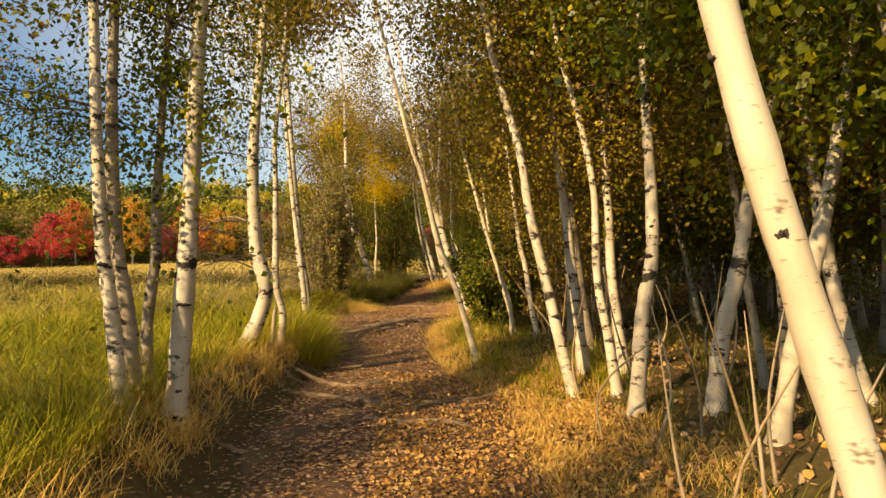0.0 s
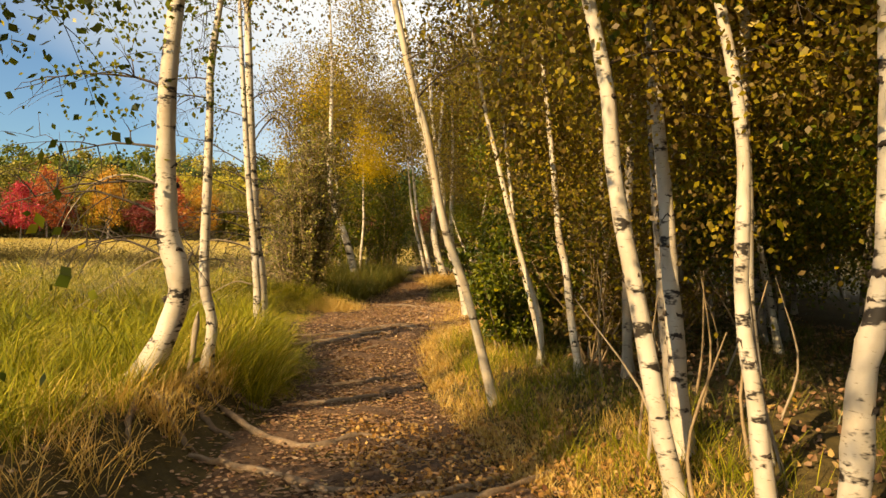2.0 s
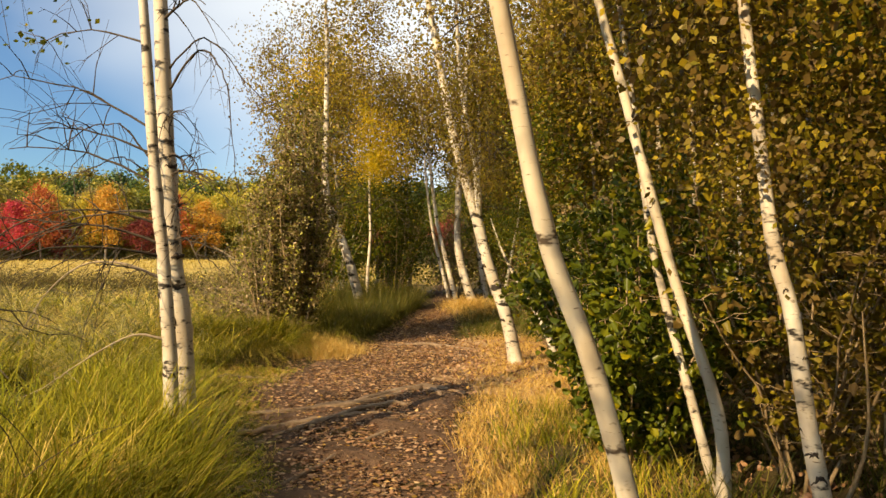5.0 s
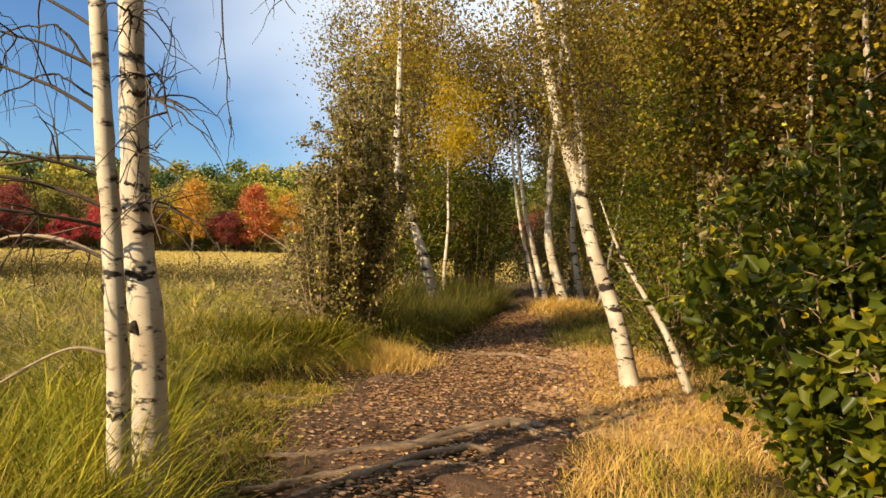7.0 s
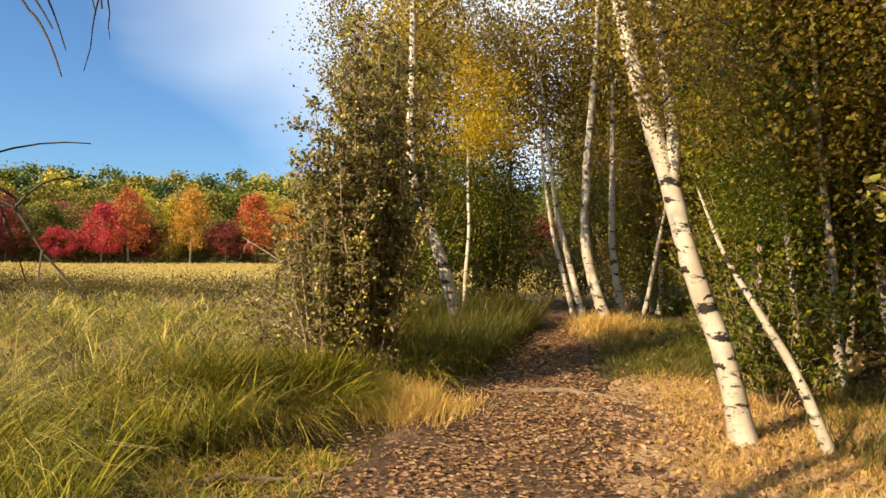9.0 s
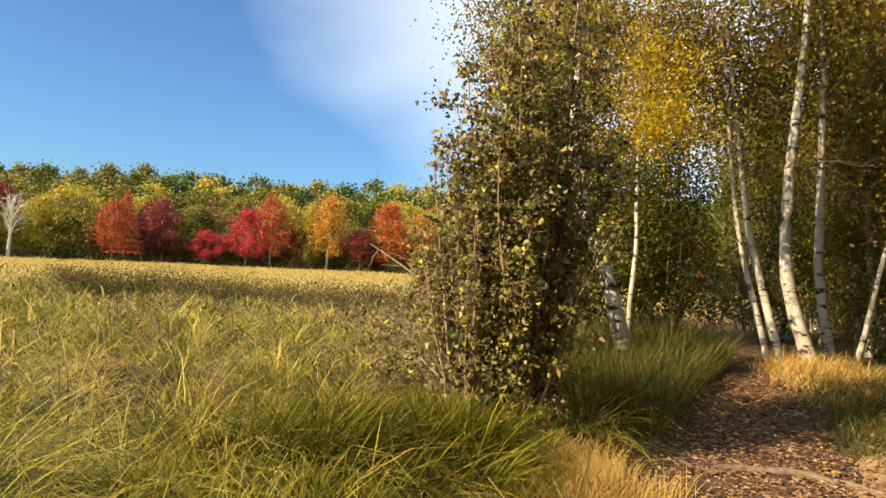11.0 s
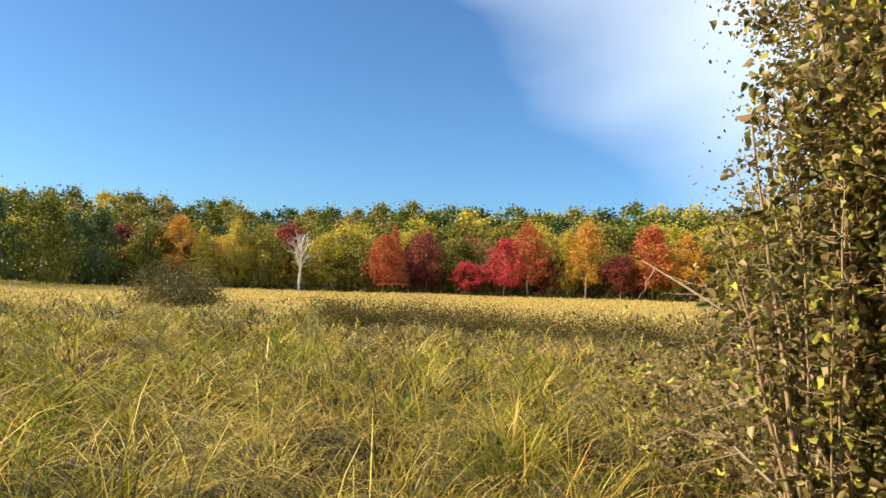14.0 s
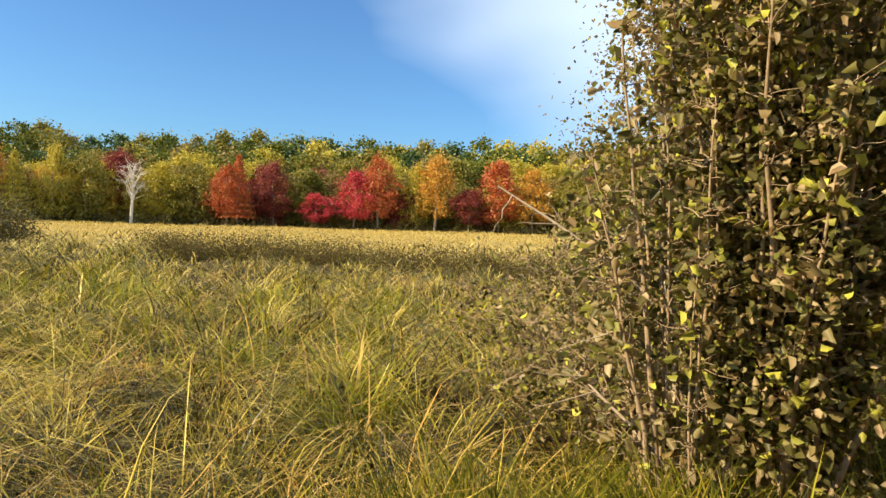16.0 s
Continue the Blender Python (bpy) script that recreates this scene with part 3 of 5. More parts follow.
# roots of the curved birch laid bare on the bank
for ax, ay, bx_, by_ in ((-1.42, 10.1, -0.72, 9.6), (-1.38, 10.2, -0.62, 10.25), (-1.45, 10.05, -0.95, 9.25), (-1.36, 10.4, -0.7, 10.75), (-1.15, 11.0, -0.6, 11.3), (-0.7, 6.9, -0.1, 7.15)):
    root([(ax, ay, 0.02), (0.6 * ax + 0.4 * bx_, 0.6 * ay + 0.4 * by_ + 0.05, 0.03), (0.25 * ax + 0.75 * bx_, 0.25 * ay + 0.75 * by_ - 0.04, 0.02), (bx_, by_, -0.03)], 0.036, "bare dark root running down the eroded path bank")

# ---- trees ----
def crown_mesh(name, n_clump, per, radius, clump_r, size, material, hang=0.35):
    ph = rng.uniform(0, 6, 3)
    v, q = small_leaf_arrays(clumps(n_clump, per, radius, lambda d: 0.8 + 0.25 * np.sin(3 * d[:, 0] + ph[0]) * np.cos(4 * d[:, 1] + ph[1]) + 0.15 * np.sin(5 * d[:, 2] + ph[2]), clump_r), size, 0.35, hang)
    return mesh_np(name, v, q, material)


CROWNS = [crown_mesh("crown", 70, 62, (1.25, 1.25, 1.9), 0.27, 0.056, LF_BIRCH) for _ in range(4)]
CROWNS_GOLD = [crown_mesh("crown", 64, 60, (1.2, 1.2, 1.7), 0.28, 0.062, LF_GOLD) for _ in range(2)]
CROWNS_GREEN = [crown_mesh("crown", 70, 60, (1.3, 1.3, 1.6), 0.27, 0.06, LF_GREEN) for _ in range(3)]
SPARSE = [crown_mesh("crown", 28, 20, (1.0, 1.0, 1.5), 0.2, 0.055, LF_GREEN) for _ in range(2)]


def twig_arrays(start, way, length, r, droop=0.3, forks=4):
    """A limb with drooping side twigs."""
    way = np.asarray(way, float) / np.linalg.norm(way)
    s = np.linspace(0, 1, 9)
    line = np.asarray(start) + way * (s * length)[:, None] + np.array([0, 0, -1]) * (droop * length * s**2)[:, None] + np.cumsum(rng.normal(0, 0.018 * length, (9, 3)), 0) * s[:, None]
    pieces = [tube_arrays(line, r * (1 - 0.85 * s) + 0.0015, 5, 0.05)]
    for _ in range(forks):
        i = rng.integers(2, 8)
        side = np.cross(way, rng.standard_normal(3)) + way * 0.7
        side /= np.linalg.norm(side)
        ln = length * rng.uniform(0.25, 0.55)
        t = np.linspace(0, 1, 6)
        l2 = line[i] + side * (t * ln)[:, None] + np.array([0, 0, -1]) * (1.2 * droop * ln * t**2)[:, None] + rng.normal(0, 0.012 * length, (6, 3)) * t[:, None]
        pieces.append(tube_arrays(l2, r * 0.45 * (1 - 0.8 * t) + 0.001, 4, 0.03))
        for _ in range(2):
            j = rng.integers(2, 6)
            sd = side + rng.normal(0, 0.7, 3)
            l3 = l2[j] + sd * (t * ln * 0.45)[:, None] + np.array([0, 0, -1]) * (0.5 * ln * droop * t**2)[:, None]
            pieces.append(tube_arrays(l3, r * 0.22 * (1 - 0.7 * t) + 0.0008, 3, 0.0))
    return join_arrays(pieces)


def tree(label, r, points, top=7.0, bark=None, crowns=None, crown_at=(), limbs=0, limb_len=1.2, limb_from=0.45, category="tree", group="", name="birch_tree", twigs=True, limb_side=None, droop=0.25, limb_spread=0.7):
    """A slender tree: its trunk follows the points and runs on up to the height top."""
    bark = bark or BARK
    base = np.array(points[0], float)
    base[2] = float(ground_z(base[0], base[1]))
    thing = new(name)
    thing.location = base
    tagged(thing, label, category, group)
    p = [np.array(q, float) for q in points]
    p[0][2] = base[2] - 0.06
    if p[-1][2] < top:
        w = p[-1] - p[-2]
        w = w / max(w[2], 0.15)
        w[:2] = np.clip(w[:2], -0.45, 0.45) * 0.7
        step = top - p[-1][2]
        p += [p[-1] + w * step * 0.5 + np.array([*rng.normal(0, 0.08, 2), 0]), p[-1] + w * step + np.array([*rng.normal(0, 0.12, 2), 0])]
    n = 34
    line = spline(p, n) - base
    s = np.linspace(0, 1, n)
    hgt = np.clip((line[:, 2] - line[0, 2]) / (line[-1, 2] - line[0, 2]), 0, 1)
    rad = r * np.maximum(1.08 - 0.95 * hgt, 0.08)
    tube("trunk", line, rad, bark, thing, 10, 0.035, 0.45)
    for k in range(14 if group in (LEFT, RIGHT) and r > 0.045 else 0):
        # a black brow-shaped scar where a limb has dropped off
        i, a0, half = int(rng.integers(2, 22)), rng.uniform(0, 6.3), rng.uniform(0.2, 0.95)
        aa = np.linspace(-half, half, 9)
        sag = rng.uniform(-0.01, 0.05) * (aa / half) ** 2 + rng.normal(0, 0.006, 9)
        ring = np.stack([line[i, 0] + rad[i] * 0.99 * np.cos(a0 + aa), line[i, 1] + rad[i] * 0.99 * np.sin(a0 + aa), line[i, 2] - sag], 1)
        kv, kq = tube_arrays(ring, 0.3 * rad[i] * rng.uniform(0.25, 1.1) * np.cos(aa / half * 1.45) * rng.uniform(0.6, 1.2, 9), 6, 0.2)
        part("bark_scar", mesh_np("bark_scar", kv, kq, KNOT), None, thing, "black bark scar")
    for k in range(limbs):
        i = int(n * (limb_from + (0.97 - limb_from) * (k + 0.5) / limbs))
        if line[i, 2] + base[2] < 2.3 and limb_side is None:
            continue
        a = ((math.pi if group == LEFT else 0.0) + rng.uniform(-1.1, 1.1)) if limb_side is None else limb_side + rng.normal(0, limb_spread)
        v, q = twig_arrays(line[i], (math.cos(a), math.sin(a), rng.uniform(0.1, 0.7)), limb_len * rng.uniform(0.6, 1.3), min(max(rad[i] * 0.22, 0.006), 0.012), droop, 8)
        part("limb", mesh_np("limb", v, q, TWIG), None, thing)
    for pool, h, scale, dx, dy in crown_at:
        i = int(np.argmin(np.abs(line[:, 2] + base[2] - h)))
        c = part("crown", pool[int(rng.integers(len(pool)))], None, thing)
        c.location = (line[i][0] + dx, line[i][1] + dy, h - base[2])
        c.rotation_euler = (rng.normal(0, 0.15), rng.normal(0, 0.15), rng.uniform(0, 6.3))
        c.scale = (scale, scale, scale * rng.uniform(0.9, 1.15))
    return thing


LEFT, RIGHT = "birches along the meadow side", "birches along the wood side"
B, GO, GR, SP = CROWNS, CROWNS_GOLD, CROWNS_GREEN, SPARSE
WHITE = "slender white birch with black-scarred bark in the grass"
# meadow side
tree(WHITE, 0.060, [(-0.97, 6.27, 0), (-1.07, 6.27, 0.89), (-1.14, 6.27, 1.34), (-1.2, 6.27, 2.4)], 6.5, BARK, crown_at=((GR, 2.3, 0.5, -0.5, 0.3), (SP, 3.3, 0.9, -0.3, 0), (B, 4.6, 0.8, 0, 0)), limbs=5, group=LEFT)
tree("dark-barked birch trunk beside paler ones", 0.066, [(-1.05, 6.58, 0), (-1.09, 6.58, 0.71), (-1.2, 6.58, 1.38), (-1.25, 6.58, 2.4)], 6.5, BARK_GREY_SHADE, crown_at=((SP, 2.6, 0.9, 0.1, 0.3), (GR, 4.0, 0.7, 0, 0)), limbs=5, group=LEFT)
tree("thin forked birch with dark bark", 0.055, [(-1.2, 7.15, 0), (-1.23, 7.15, 0.64), (-1.15, 7.15, 1.31), (-1.15, 7.15, 1.75), (-1.1, 7.15, 2.6)], 5.5, BARK_GREY_SHADE, crown_at=((SP, 2.4, 1.0, 0, 0), (B, 4.0, 0.7, 0, 0)), limbs=4, group=LEFT)
tree("stout white birch with black rings on its bark", 0.088, [(-0.77, 6.74, 0), (-0.72, 6.74, 0.69), (-0.67, 6.74, 1.39), (-0.63, 6.74, 2.13), (-0.58, 6.74, 3.16)], 7.5, BARK, crown_at=((GR, 2.9, 0.6, -0.2, 0.3), (SP, 2.4, 1.0, -0.2, 0.2), (SP, 3.6, 1.1, 0.2, 0), (B, 5.2, 0.9, 0, 0)), limbs=6, group=LEFT)
curved = tree("white birch with a swollen curved foot", 0.105, [(-1.56, 10.3, 0), (-1.31, 10.3, 0.39), (-1.19, 10.3, 0.8), (-1.22, 10.3, 1.07), (-1.31, 10.3, 1.33), (-1.34, 10.3, 1.71), (-1.36, 10.3, 2.09), (-1.36, 10.3, 2.85)], 7.5, BARK, crown_at=((SP, 2.9, 0.9, -0.5, 0), (SP, 4.0, 1.0, 0.1, 0), (B, 5.6, 1.1, 0, 0), (B, 7.0, 1.0, 0.2, 0.3)), limbs=9, limb_len=1.3, limb_from=0.2, group=LEFT, limb_side=2.9, droop=0.4)
tree(WHITE, 0.055, [(-1.27, 11.15, 0), (-1.21, 11.15, 0.46), (-1.31, 11.15, 0.9), (-1.32, 11.15, 1.8), (-1.33, 11.15, 2.7), (-1.33, 11.15, 3.15)], 7.0, BARK, crown_at=((SP, 2.8, 0.5, 0.1, 0), (SP, 4.2, 0.9, 0, 0), (B, 5.8, 1.1, 0, 0.2)), limbs=6, limb_len=0.9, group=LEFT)
pair_thin = tree("thin white birch of a close pair with bare dark branches", 0.054, [(-1.52, 13.6, 0), (-1.56, 13.6, 0.56), (-1.6, 13.6, 0.94), (-1.65, 13.6, 1.38), (-1.71, 13.6, 1.79), (-1.79, 13.6, 2.49)], 6.5, BARK, limbs=13, limb_len=1.15, limb_from=0.34, group=LEFT, limb_side=3.35, limb_spread=0.4, droop=0.3, crown_at=((B, 5.8, 0.9, 0, 0),))
twin = tree("white birch with black knots and bare drooping branches", 0.088, [(-1.58, 13.93, 0), (-1.62, 13.93, 0.64), (-1.68, 13.93, 1.03), (-1.74, 13.93, 1.39), (-1.79, 13.93, 2.0), (-1.85, 13.93, 2.62)], 8.0, BARK, limbs=9, limb_len=0.62, limb_from=0.42, group=LEFT, limb_side=-0.9, droop=0.55, limb_spread=0.15, crown_at=((B, 6.2, 1.0, 0, 0), (B, 7.6, 0.9, 0, 0)))
# added beside and behind the view so their crowns shade the path
for lx, ly in ((-2.7, 5.6), (-1.6, 1.0)):
    tree("leafy birch added in the meadow to shade the path", 0.06, [(lx, ly, 0), (lx + 0.1, ly, 1.0), (lx + 0.05, ly + 0.1, 2.2)], 6.6, BARK, crown_at=((GR, 2.0, 0.75, 0, 0), (B, 3.2, 0.9, 0.1, 0), (B, 4.6, 0.8, 0, 0)), limbs=3, group=LEFT)
# added out of view: the low crown shades the left of the path
tree("unseen leafy birch sapling added to shade the path", 0.035, [(-2.4, 4.0, 0), (-2.35, 4.0, 0.9), (-2.4, 4.05, 1.8)], 2.9, BARK, crown_at=((GR, 1.8, 0.85, 0, 0), (GR, 1.5, 0.7, -0.6, -0.5)), limbs=0, group=LEFT)
# added behind the start of the walk so high crowns shade the wood
lx, ly = -1.9, 0.2
tree("unseen tall birch added for the shade of its high crown", 0.085, [(lx, ly, 0), (lx + 0.1, ly, 1.4), (lx + 0.05, ly + 0.1, 3.2)], 9.0, BARK, crown_at=((B, 5.8, 1.0, 0.2, 0), (GR, 7.4, 1.2, 0, 0)), limbs=4, group=LEFT)


def bare_limb(thing, start, steps, r):
    """A pale dead limb that arches away from its tree."""
    base = np.array(thing.location)
    line = spline([np.array(start) - base] + [np.array(start) - base + np.array(d) for d in steps], 16)
    pieces = [tube_arrays(line, np.linspace(r, r * 0.25, 16), 6, 0.08)]
    for _ in range(6):
        i, t = int(rng.integers(5, 15)), np.linspace(0, 1, 6)
        d = rng.normal(0, 1, 3) * np.array([1, 1, 0.6]) - np.array([0, 0, 0.5])
        pieces.append(tube_arrays(line[i] + d * (t * 0.22)[:, None] + rng.normal(0, 0.01, (6, 3)) * t[:, None], r * 0.3 * (1 - 0.75 * t), 4, 0.0))
    v, q = join_arrays(pieces)
    part("dead_limb", mesh_np("dead_limb", v, q, DEADWOOD), None, thing, "pale dead arching limb")


bare_limb(pair_thin, (-1.74, 13.73, 1.2), [(-0.25, -0.05, 0.1), (-0.55, -0.1, 0.09), (-0.8, -0.15, -0.12), (-0.98, -0.2, -0.45)], 0.013)
bare_limb(pair_thin, (-1.70, 13.76, 0.72), [(-0.2, -0.1, 0.03), (-0.5, -0.2, -0.15), (-0.85, -0.3, -0.42)], 0.011)
bare_limb(curved, (-1.34, 10.3, 1.72), [(-0.25, 0, 0.12), (-0.55, -0.05, 0.08), (-0.8, -0.1, -0.2), (-0.95, -0.1, -0.6)], 0.012)
bare_limb(curved, (-1.25, 10.3, 1.15), [(-0.2, 0, -0.05), (-0.5, -0.1, -0.28), (-0.8, -0.15, -0.5)], 0.009)
def hanging_limb(thing, points, r, sprays):
    """A long bare dark limb that bends over and hangs, with finer twigs along it."""
    base = np.array(thing.location)
    line = spline(np.array(points) - base, 22)
    line[1:] += np.cumsum(rng.normal(0, 0.006, (21, 3)), 0)
    t = np.linspace(0, 1, 7)
    pieces = [tube_arrays(line, np.linspace(r, r * 0.2, 22), 5, 0.08)]
    for _ in range(sprays):
        i = int(rng.integers(5, 21))
        d = rng.normal(0, 0.6, 3) * np.array([1, 0.3, 1]) + np.array([0.1, -0.1, -0.55])
        ln = rng.uniform(0.1, 0.28)
        l2 = line[i] + d * (t * ln)[:, None] - np.array([0, 0, 0.4 * ln]) * (t**2)[:, None] + np.cumsum(rng.normal(0, 0.006, (7, 3)), 0)
        pieces.append(tube_arrays(l2, 0.0032 * (1 - 0.65 * t), 3, 0.0))
    v, q = join_arrays(pieces)
    part("hanging_limb", mesh_np("hanging_limb", v, q, TWIG), None, thing, "dark bare hanging branch")


hanging_limb(twin, [(-1.85, 13.92, 2.67), (-1.58, 13.90, 3.07), (-1.39, 13.88, 2.87), (-1.31, 13.88, 2.42), (-1.23, 13.88, 1.87)], 0.011, 15)
hanging_limb(twin, [(-1.86, 13.92, 2.87), (-1.53, 13.94, 3.17), (-1.18, 13.95, 2.82), (-0.88, 13.97, 2.54)], 0.010, 11)
hanging_limb(twin, [(-1.84, 13.92, 2.32), (-1.71, 13.88, 2.54), (-1.55, 13.85, 2.42), (-1.45, 13.82, 2.12)], 0.006, 9)
hanging_limb(pair_thin, [(-1.80, 13.69, 2.1), (-2.05, 13.66, 2.38), (-2.35, 13.6, 2.35), (-2.7, 13.55, 2.05)], 0.009, 12)
hanging_limb(pair_thin, [(-1.82, 13.68, 2.0), (-2.0, 13.6, 2.12), (-2.3, 13.55, 1.98), (-2.6, 13.5, 1.72)], 0.007, 12)
# wood side
tree("big smooth pale birch leaning over the path", 0.068, [(3.10, 3.05, 0), (2.90, 3.06, 0.55), (2.74, 3.07, 1.1), (2.60, 3.08, 1.6), (2.46, 3.09, 2.2), (2.33, 3.1, 2.9), (2.22, 3.1, 3.7)], 7.0, BARK_CLEAN, crown_at=((B, 5.0, 1.0, 0.3, 0),), limbs=3, group=RIGHT, limb_from=0.6)
tree("white birch leaning slightly, its foot in dry leaves", 0.064, [(2.8, 8.85, 0), (2.66, 8.85, 0.17), (2.46, 8.85, 1.06), (2.29, 8.85, 1.79), (2.19, 8.75, 2.4), (1.91, 8.65, 3.38), (1.82, 8.6, 3.81)], 7.0, BARK, crown_at=((B, 3.4, 0.9, 0.3, 0.6), (B, 4.8, 1.1, 0, 0)), limbs=5, group=RIGHT)
tree("slim birch with a rough bark foot", 0.05, [(3.18, 8.45, 0), (3.08, 8.45, 0.45), (2.97, 8.45, 1.08), (2.94, 8.45, 1.98), (2.78, 8.45, 2.78), (2.6, 8.45, 3.42)], 6.5, BARK, crown_at=((B, 2.9, 0.7, 0.5, 0.5), (B, 4.2, 1.0, 0, 0)), limbs=4, group=RIGHT)
tree("crooked birch with two-toned bark", 0.07, [(3.21, 7.7, 0), (3.25, 7.7, 0.3), (3.29, 7.75, 0.79), (3.38, 7.75, 1.3), (3.37, 7.75, 2.04), (3.32, 7.75, 2.88)], 7.0, BARK, crown_at=((B, 2.6, 0.8, 0.6, 0.3), (GR, 3.9, 1.1, 0, 0)), limbs=5, group=RIGHT)
tree("birch trunk in the wood, its bark greyed for shade", 0.07, [(3.15, 10.29, 0), (3.01, 10.32, 1.08), (2.90, 10.34, 2.18), (2.82, 10.36, 3.01)], 7.0, BARK_GREY_SHADE, crown_at=((B, 3.2, 0.9, 0.2, 0.4), (B, 4.6, 1.1, 0, 0)), limbs=5, group=RIGHT)
tree("pale birch with a dead side stem", 0.075, [(3.77, 7.2, 0), (3.83, 7.2, 0.54), (3.95, 7.2, 1.05), (4.01, 7.2, 1.38), (4.15, 7.2, 2.2)], 6.0, BARK, crown_at=((B, 2.7, 0.8, 0.4, 0.2), (GR, 4.0, 1.0, 0, 0)), limbs=4, group=RIGHT)
tree("cream birch trunk rising from pale grass", 0.07, [(3.95, 6.35, 0), (4.05, 6.35, 0.46), (4.15, 6.35, 0.95), (4.22, 6.35, 1.23), (4.4, 6.35, 2.1)], 6.5, BARK_CLEAN, crown_at=((B, 3.0, 0.9, 0.2, 0.2), (GR, 4.4, 1.0, 0, 0)), limbs=4, group=RIGHT)
tree("slim pale birch among brown foliage", 0.06, [(3.36, 9.01, 0), (3.23, 9.07, 1.03), (3.20, 9.08, 1.75), (3.16, 9.11, 2.60)], 6.5, BARK, crown_at=((B, 2.9, 0.8, 0.4, 0.2), (B, 4.2, 1.0, 0, 0)), limbs=4, group=RIGHT)
tree("leaning birch with a crooked foot", 0.066, [(2.96, 9.4, 0), (2.88, 9.4, 0.64), (2.81, 9.4, 1.21), (2.76, 9.4, 1.68), (2.68, 9.4, 2.29), (2.6, 9.4, 2.91), (2.51, 9.4, 3.48)], 6.5, BARK, crown_at=((B, 3.0, 0.9, 0.4, 0.4), (GR, 4.3, 1.1, 0, 0)), limbs=4, group=RIGHT)
tree("smooth white birch leaning far over the path", 0.045, [(1.66, 11.5, 0), (1.32, 11.36, 0.88), (1.07, 11.28, 1.54), (0.86, 11.2, 2.45), (0.64, 11.1, 3.15)], 8.0, BARK_CLEAN, crown_at=((B, 5.6, 1.0, -0.2, 0),), limbs=5, group=RIGHT, limb_from=0.55)
tree("thin leaning birch with an orange-stained bark", 0.036, [(2.2, 12.5, 0), (2.16, 12.5, 0.55), (1.92, 12.5, 1.25), (1.72, 12.5, 1.93), (1.59, 12.5, 2.39), (1.35, 12.5, 3.3)], 7.0, BARK_CLEAN, crown_at=((B, 3.6, 0.8, 0.5, 0.5), (B, 5.0, 1.0, 0, 0)), limbs=5, group=RIGHT, limb_from=0.5)
tree("thin birch stem grown against its neighbour", 0.03, [(2.3, 12.9, 0), (2.16, 12.9, 0.42), (1.94, 12.9, 1.2), (1.84, 12.9, 1.66)], 5.5, BARK, crown_at=((B, 2.8, 0.7, 0.6, 0.4),), limbs=3, group=RIGHT)
tree("crooked thin birch deep in bushes", 0.046, [(2.61, 12.07, 0), (2.49, 12.11, 0.53), (2.40, 12.14, 1.15), (2.31, 12.17, 1.53), (2.2, 12.2, 2.4)], 5.5, BARK, crown_at=((B, 2.3, 0.7, 0.3, 0.3), (B, 3.6, 0.9, 0, 0)), limbs=3, group=RIGHT)
tree("birch trunk with patchy bark, darkened for shade", 0.06, [(3.12, 12.10, 0), (3.09, 12.11, 0.72), (3.07, 12.12, 1.39), (3.05, 12.13, 2.18)], 6.5, BARK_GREY_SHADE, crown_at=((B, 2.4, 0.8, 0.3, 0.3), (B, 3.8, 1.1, 0, 0)), limbs=3, group=RIGHT)
forked = tree("stout leaning birch, forked above head height", 0.094, [(1.24, 18.5, 0), (1.07, 18.5, 0.62), (0.85, 18.5, 1.2), (0.73, 18.5, 1.58), (0.59, 18.5, 2.08), (0.38, 18.5, 2.75), (0.19, 18.5, 3.43)], 8.0, BARK, crown_at=((B, 5.2, 1.0, 0.4, 0.3), (B, 3.5, 0.6, 0.1, -0.5), (B, 2.7, 0.42, 0.35, -0.6), (GR, 2.0, 0.35, 0.5, -0.5)), limbs=6, group=RIGHT, limb_from=0.35)
tree("pale birch limb grown from the foot of a stout one", 0.05, [(1.86, 18.4, 0), (1.58, 18.4, 0.55), (1.30, 18.4, 1.02), (1.02, 18.42, 1.5), (0.80, 18.45, 2.05)], 2.0, BARK, limbs=0, group=RIGHT)
for (lab, rr, pts, tp) in (
    ("thin white birch in a clump by the path end", 0.045, [(-0.20, 25.5, 0), (-0.28, 25.51, 0.72), (-0.65, 25.52, 2.08), (-0.86, 25.53, 3.30)], 7.0),
    ("thin white birch in a clump by the path end", 0.06, [(0.05, 25.5, 0), (-0.05, 25.51, 0.51), (-0.52, 25.53, 2.19), (-0.65, 25.54, 2.84)], 7.0),
    ("white birch, thickest of a clump by the path end", 0.10, [(0.48, 25.38, 0), (0.38, 25.40, 0.41), (-0.01, 25.44, 1.66), (-0.06, 25.44, 3.13), (0.04, 25.43, 5.17)], 8.5),
    ("white birch in a clump by the path end", 0.075, [(0.78, 26.1, 0), (0.70, 26.10, 0.48), (0.48, 26.12, 1.71), (0.44, 26.13, 2.67), (0.38, 26.13, 4.90)], 8.5),
    ("crooked white birch leaning out of the clump", 0.045, [(1.0, 26.5, 0), (1.14, 26.51, 0.68), (1.34, 26.47, 1.9), (1.45, 26.42, 2.6)], 5.0),
):
    tree(lab, rr, pts, tp, BARK, crown_at=((B, tp * 0.75, 1.2, 0.2, 0.6), (SP, tp * 0.62, 1.2, 0.4, 1.2)), limbs=4, group="birch clump by the path end")
